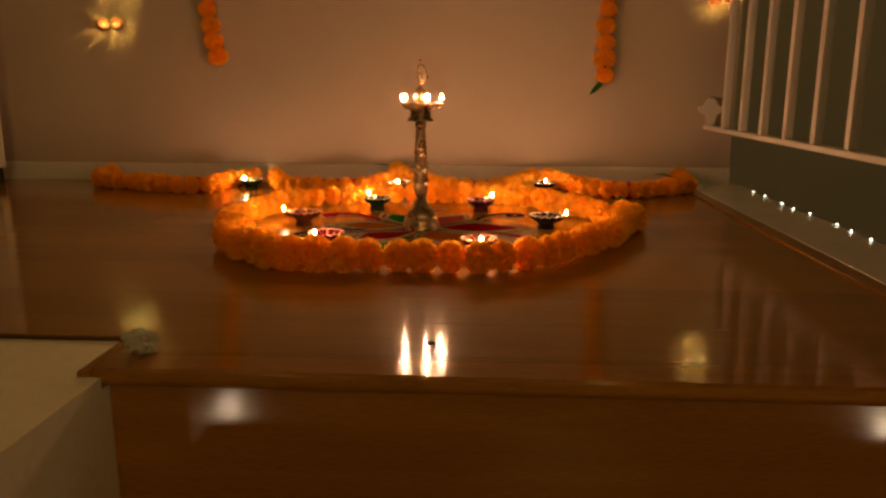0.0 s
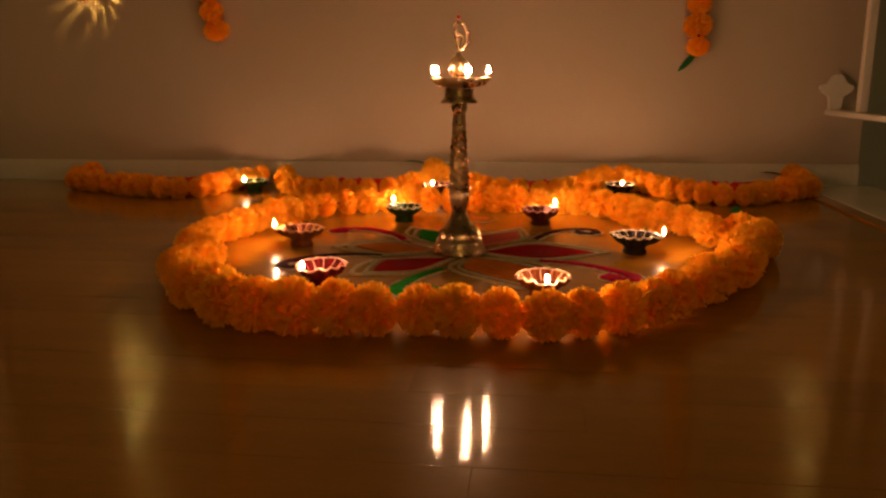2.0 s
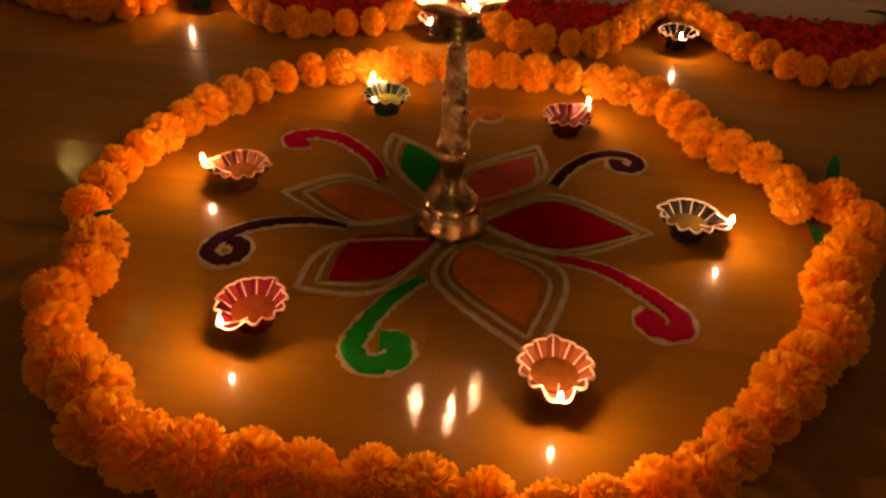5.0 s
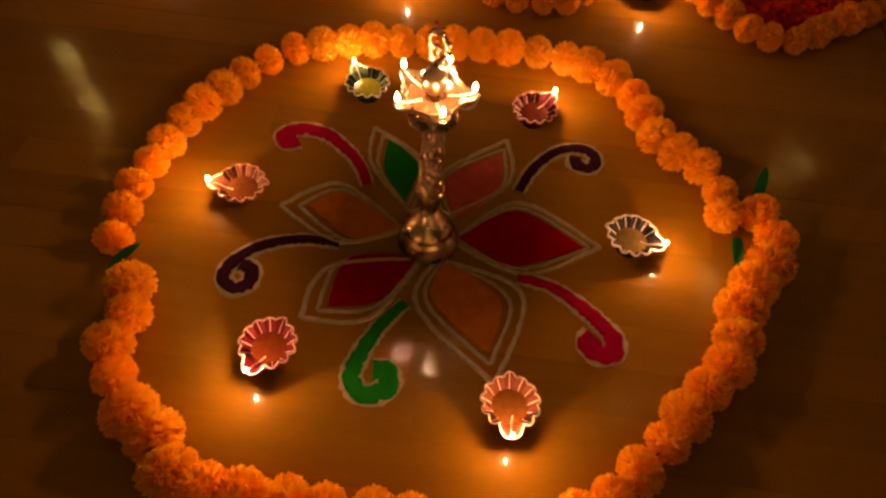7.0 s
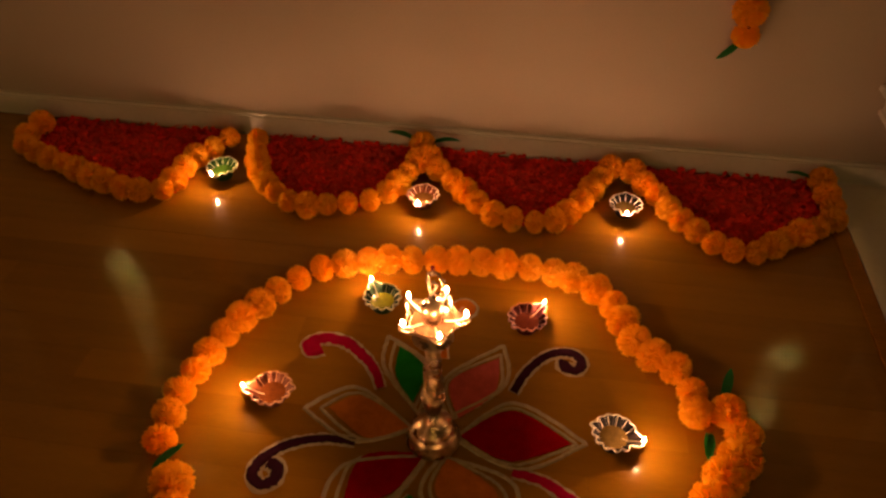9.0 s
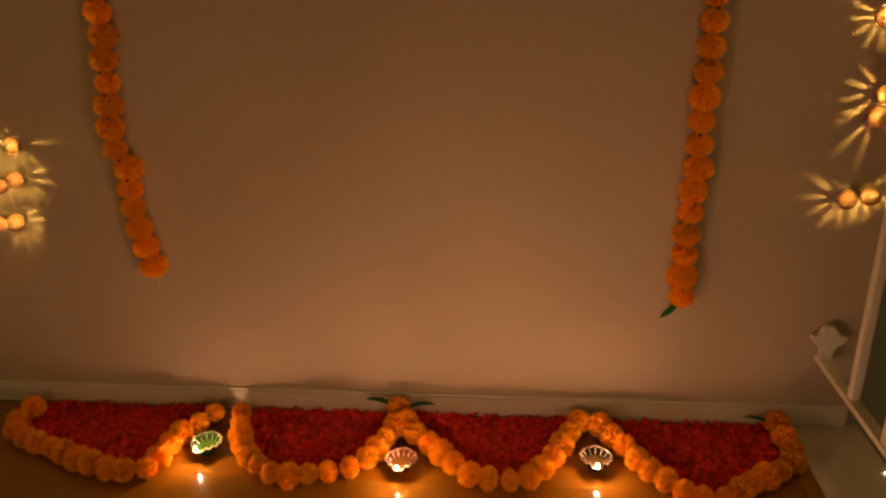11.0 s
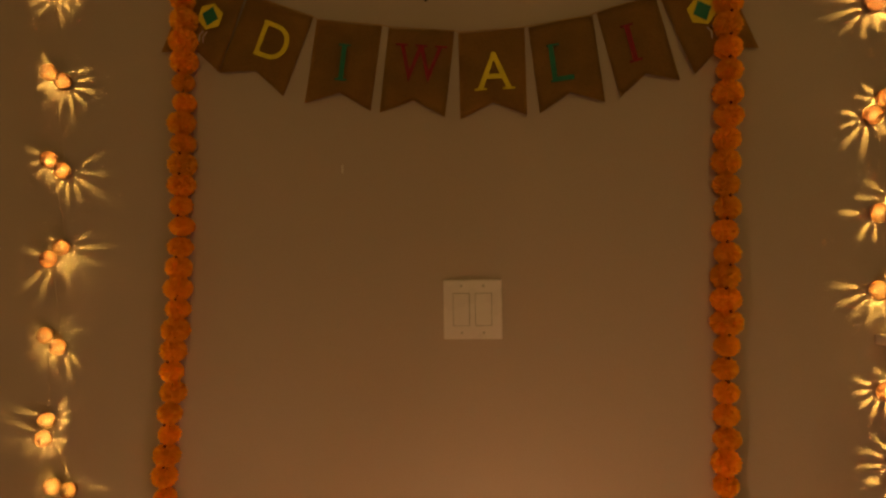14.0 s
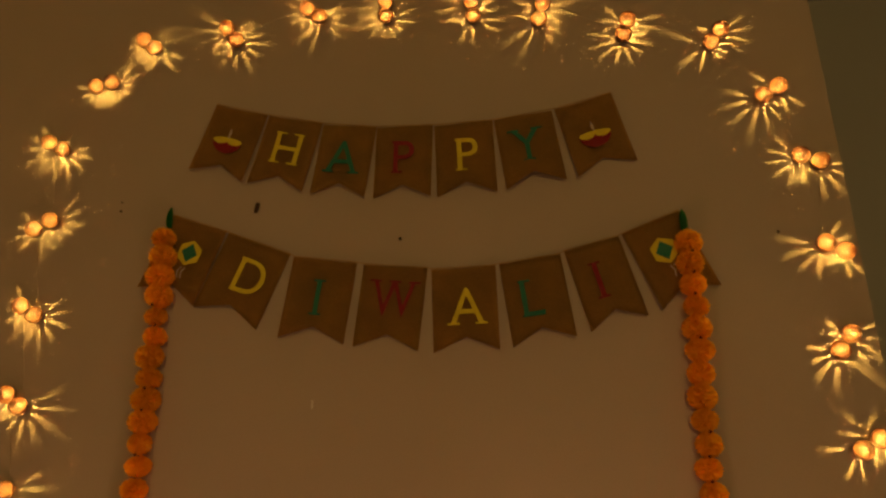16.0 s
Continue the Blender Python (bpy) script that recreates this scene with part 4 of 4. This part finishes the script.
banner("lower burlap flag banner lettered DIWALI with painted hexagon lanterns",
       [(-.55, 1.757, -.425, 1.711), (-.415, 1.706, -.275, 1.65), (-.262, 1.641, -.124, 1.621), (-.105, 1.616, .031, 1.6), (.043, 1.596, .177, 1.598), (.189, 1.601, .316, 1.616), (.328, 1.622, .442, 1.65), (.452, 1.654, .572, 1.70)],
       [("D", Y), ("I", T), ("W", R_), ("A", Y), ("L", T), ("I", R_)],
       [(-.502, 1.661), (-.358, 1.597), (-.206, 1.545), (-.04, 1.534), (.116, 1.51), (.253, 1.522), (.393, 1.553), (.532, 1.61)], 0.182, HEX_ICON, 30)

# ---------------------------------------------------------------- small things
plate = thing("light_switch", "white two-gang rocker light switch plate on the wall", "light switch", (0.0625, -0.0005, 1.018))
part("cover_plate", box((-0.061, -0.007, -0.0615), (0.061, 0, 0.0615), 0.0025), PLASTIC, plate)
for x in (-0.023, 0.023):
    # raised dark strip in place of the shade in the slit round each rocker
    part("rocker_gap_shade", box((x - 0.0174, -0.0078, -0.0339), (x + 0.0174, -0.0069, 0.0339)), PLASTIC_SHADE, plate)
    rk = part("rocker", box((x - 0.0165, -0.0095, -0.033), (x + 0.0165, -0.0073, 0.033), 0.001), PLASTIC, plate)
    for z in (-0.0484, 0.0484):
        bm = lathe(bmesh.new(), [(0.0, 0.0), (0.0028, 0.0), (0.0025, 0.0009), (0.0, 0.0011)], 12)
        bmesh.ops.transform(bm, matrix=pose(x, -0.0068, z, 90, 0, 0), verts=bm.verts[:])
        part("screw", bm, STEEL, plate)
for x, z, r in ((-.027, 1.672, .004), (-.115, 1.531, .0025), (.77, 1.642, .003), (-.684, 1.778, .003), (-.684, 1.80, .002)):
    bm = lathe(bmesh.new(), [(0.0, 0.0), (r * 0.5, 0.0), (r * 0.5, 0.004), (r, 0.0042), (r * 0.9, 0.0055), (0.0, 0.006)], 10)
    bmesh.ops.transform(bm, matrix=pose(x, 0, z, 90, 0, 0), verts=bm.verts[:])
    solid("nail", bm, GAP, "small dark nail head in the wall", "nail", group="nails in the wall")
bm = box((-0.004, -0.006, -0.012), (0.004, -0.0003, 0.012), 0.001)
bmesh.ops.transform(bm, matrix=pose(-.358, 0, 1.766, 0, 12, 0), verts=bm.verts[:])
solid("wall_hook", bm, INK["dark"], "small metal hook stuck on the wall", "hook")
bm = bmesh.new()
bmesh.ops.create_icosphere(bm, subdivisions=3, radius=0.017, matrix=Matrix.Diagonal((1, 0.9, 0.75, 1)))
for v in bm.verts:
    v.co *= 1 + 0.75 * noise.noise(v.co * 75) + 0.3 * noise.noise(v.co * 190)
    v.co.z = max(v.co.z, -0.011)
bmesh.ops.translate(bm, verts=bm.verts[:], vec=(-0.150, -1.485, 0.0113))
solid("crumpled_wrapper", bm, CLEAR_BAG, "crumpled pale plastic wrapper at the top of the stairs", "wrapper")
bm = bmesh.new()
bmesh.ops.create_icosphere(bm, subdivisions=2, radius=0.0042, matrix=Matrix.Translation((0.161, -1.445, 0.004)) @ Matrix.Diagonal((1.2, 0.8, 0.7, 1)))
solid("dark_crumb", bm, GAP, "small dark crumb on the floor", "crumb")

bm = box((-0.002, -0.0012, -0.009), (0.002, -0.0003, 0.009), 0.0003)
bmesh.ops.translate(bm, verts=bm.verts[:], vec=(-.213, 0, 1.319))
solid("wall_scratch", bm, WHITE, "small white scuff mark on the beige wall", "scuff")

# ---------------------------------------------------------------- floor planks
rnd = random.Random(9)


def plank(x0, x, y0, y):
    lx, ly = x - x0 - 0.0001, y - y0 - 0.0001
    bm = bmesh.new()
    hx, hy, c = lx / 2, ly / 2, 0.00022
    lo = [bm.verts.new((sx * hx, sy * hy, -0.0024)) for sx, sy in ((-1, -1), (1, -1), (1, 1), (-1, 1))]
    md = [bm.verts.new((sx * hx, sy * hy, -c * 0.6)) for sx, sy in ((-1, -1), (1, -1), (1, 1), (-1, 1))]
    hi = [bm.verts.new((sx * (hx - c), sy * (hy - c), 0)) for sx, sy in ((-1, -1), (1, -1), (1, 1), (-1, 1))]
    bm.faces.new(hi)
    for a, b in ((lo, md), (md, hi)):
        for i in range(4):
            j = (i + 1) % 4
            bm.faces.new((a[i], a[j], b[j], b[i]))
    me = mesh_of(bm, "plank", OAK)
    child("plank", me, floor, pose((x + x0) / 2, (y + y0) / 2, rnd.uniform(-0.0001, 0.0001), rnd.gauss(0, 0.07), rnd.gauss(0, 0.012), 0))


y = -0.0165
while y > FRONT + 0.047:
    w = 0.0585
    y0 = max(y - w, FRONT + 0.0455)
    x = RIGHT - 0.031 
    end = (NOTCH_X + 0.016) if y0 < NOTCH_Y - 0.02 else LEFT
    first = True
    while x > end + 0.02:
        l = rnd.uniform(0.25, 0.95) if first else rnd.uniform(0.55, 1.15)
        first = False
        x0 = max(end, x - l)
        if x0 - end < 0.15:
            x0 = end
        plank(x0, x, y0, y)
        x = x0
    if end > LEFT and y > NOTCH_Y + 0.005:
        plank(LEFT, -0.71, NOTCH_Y + 0.001, y)
        plank(-0.71, end, NOTCH_Y + 0.001, y)
    y = y0
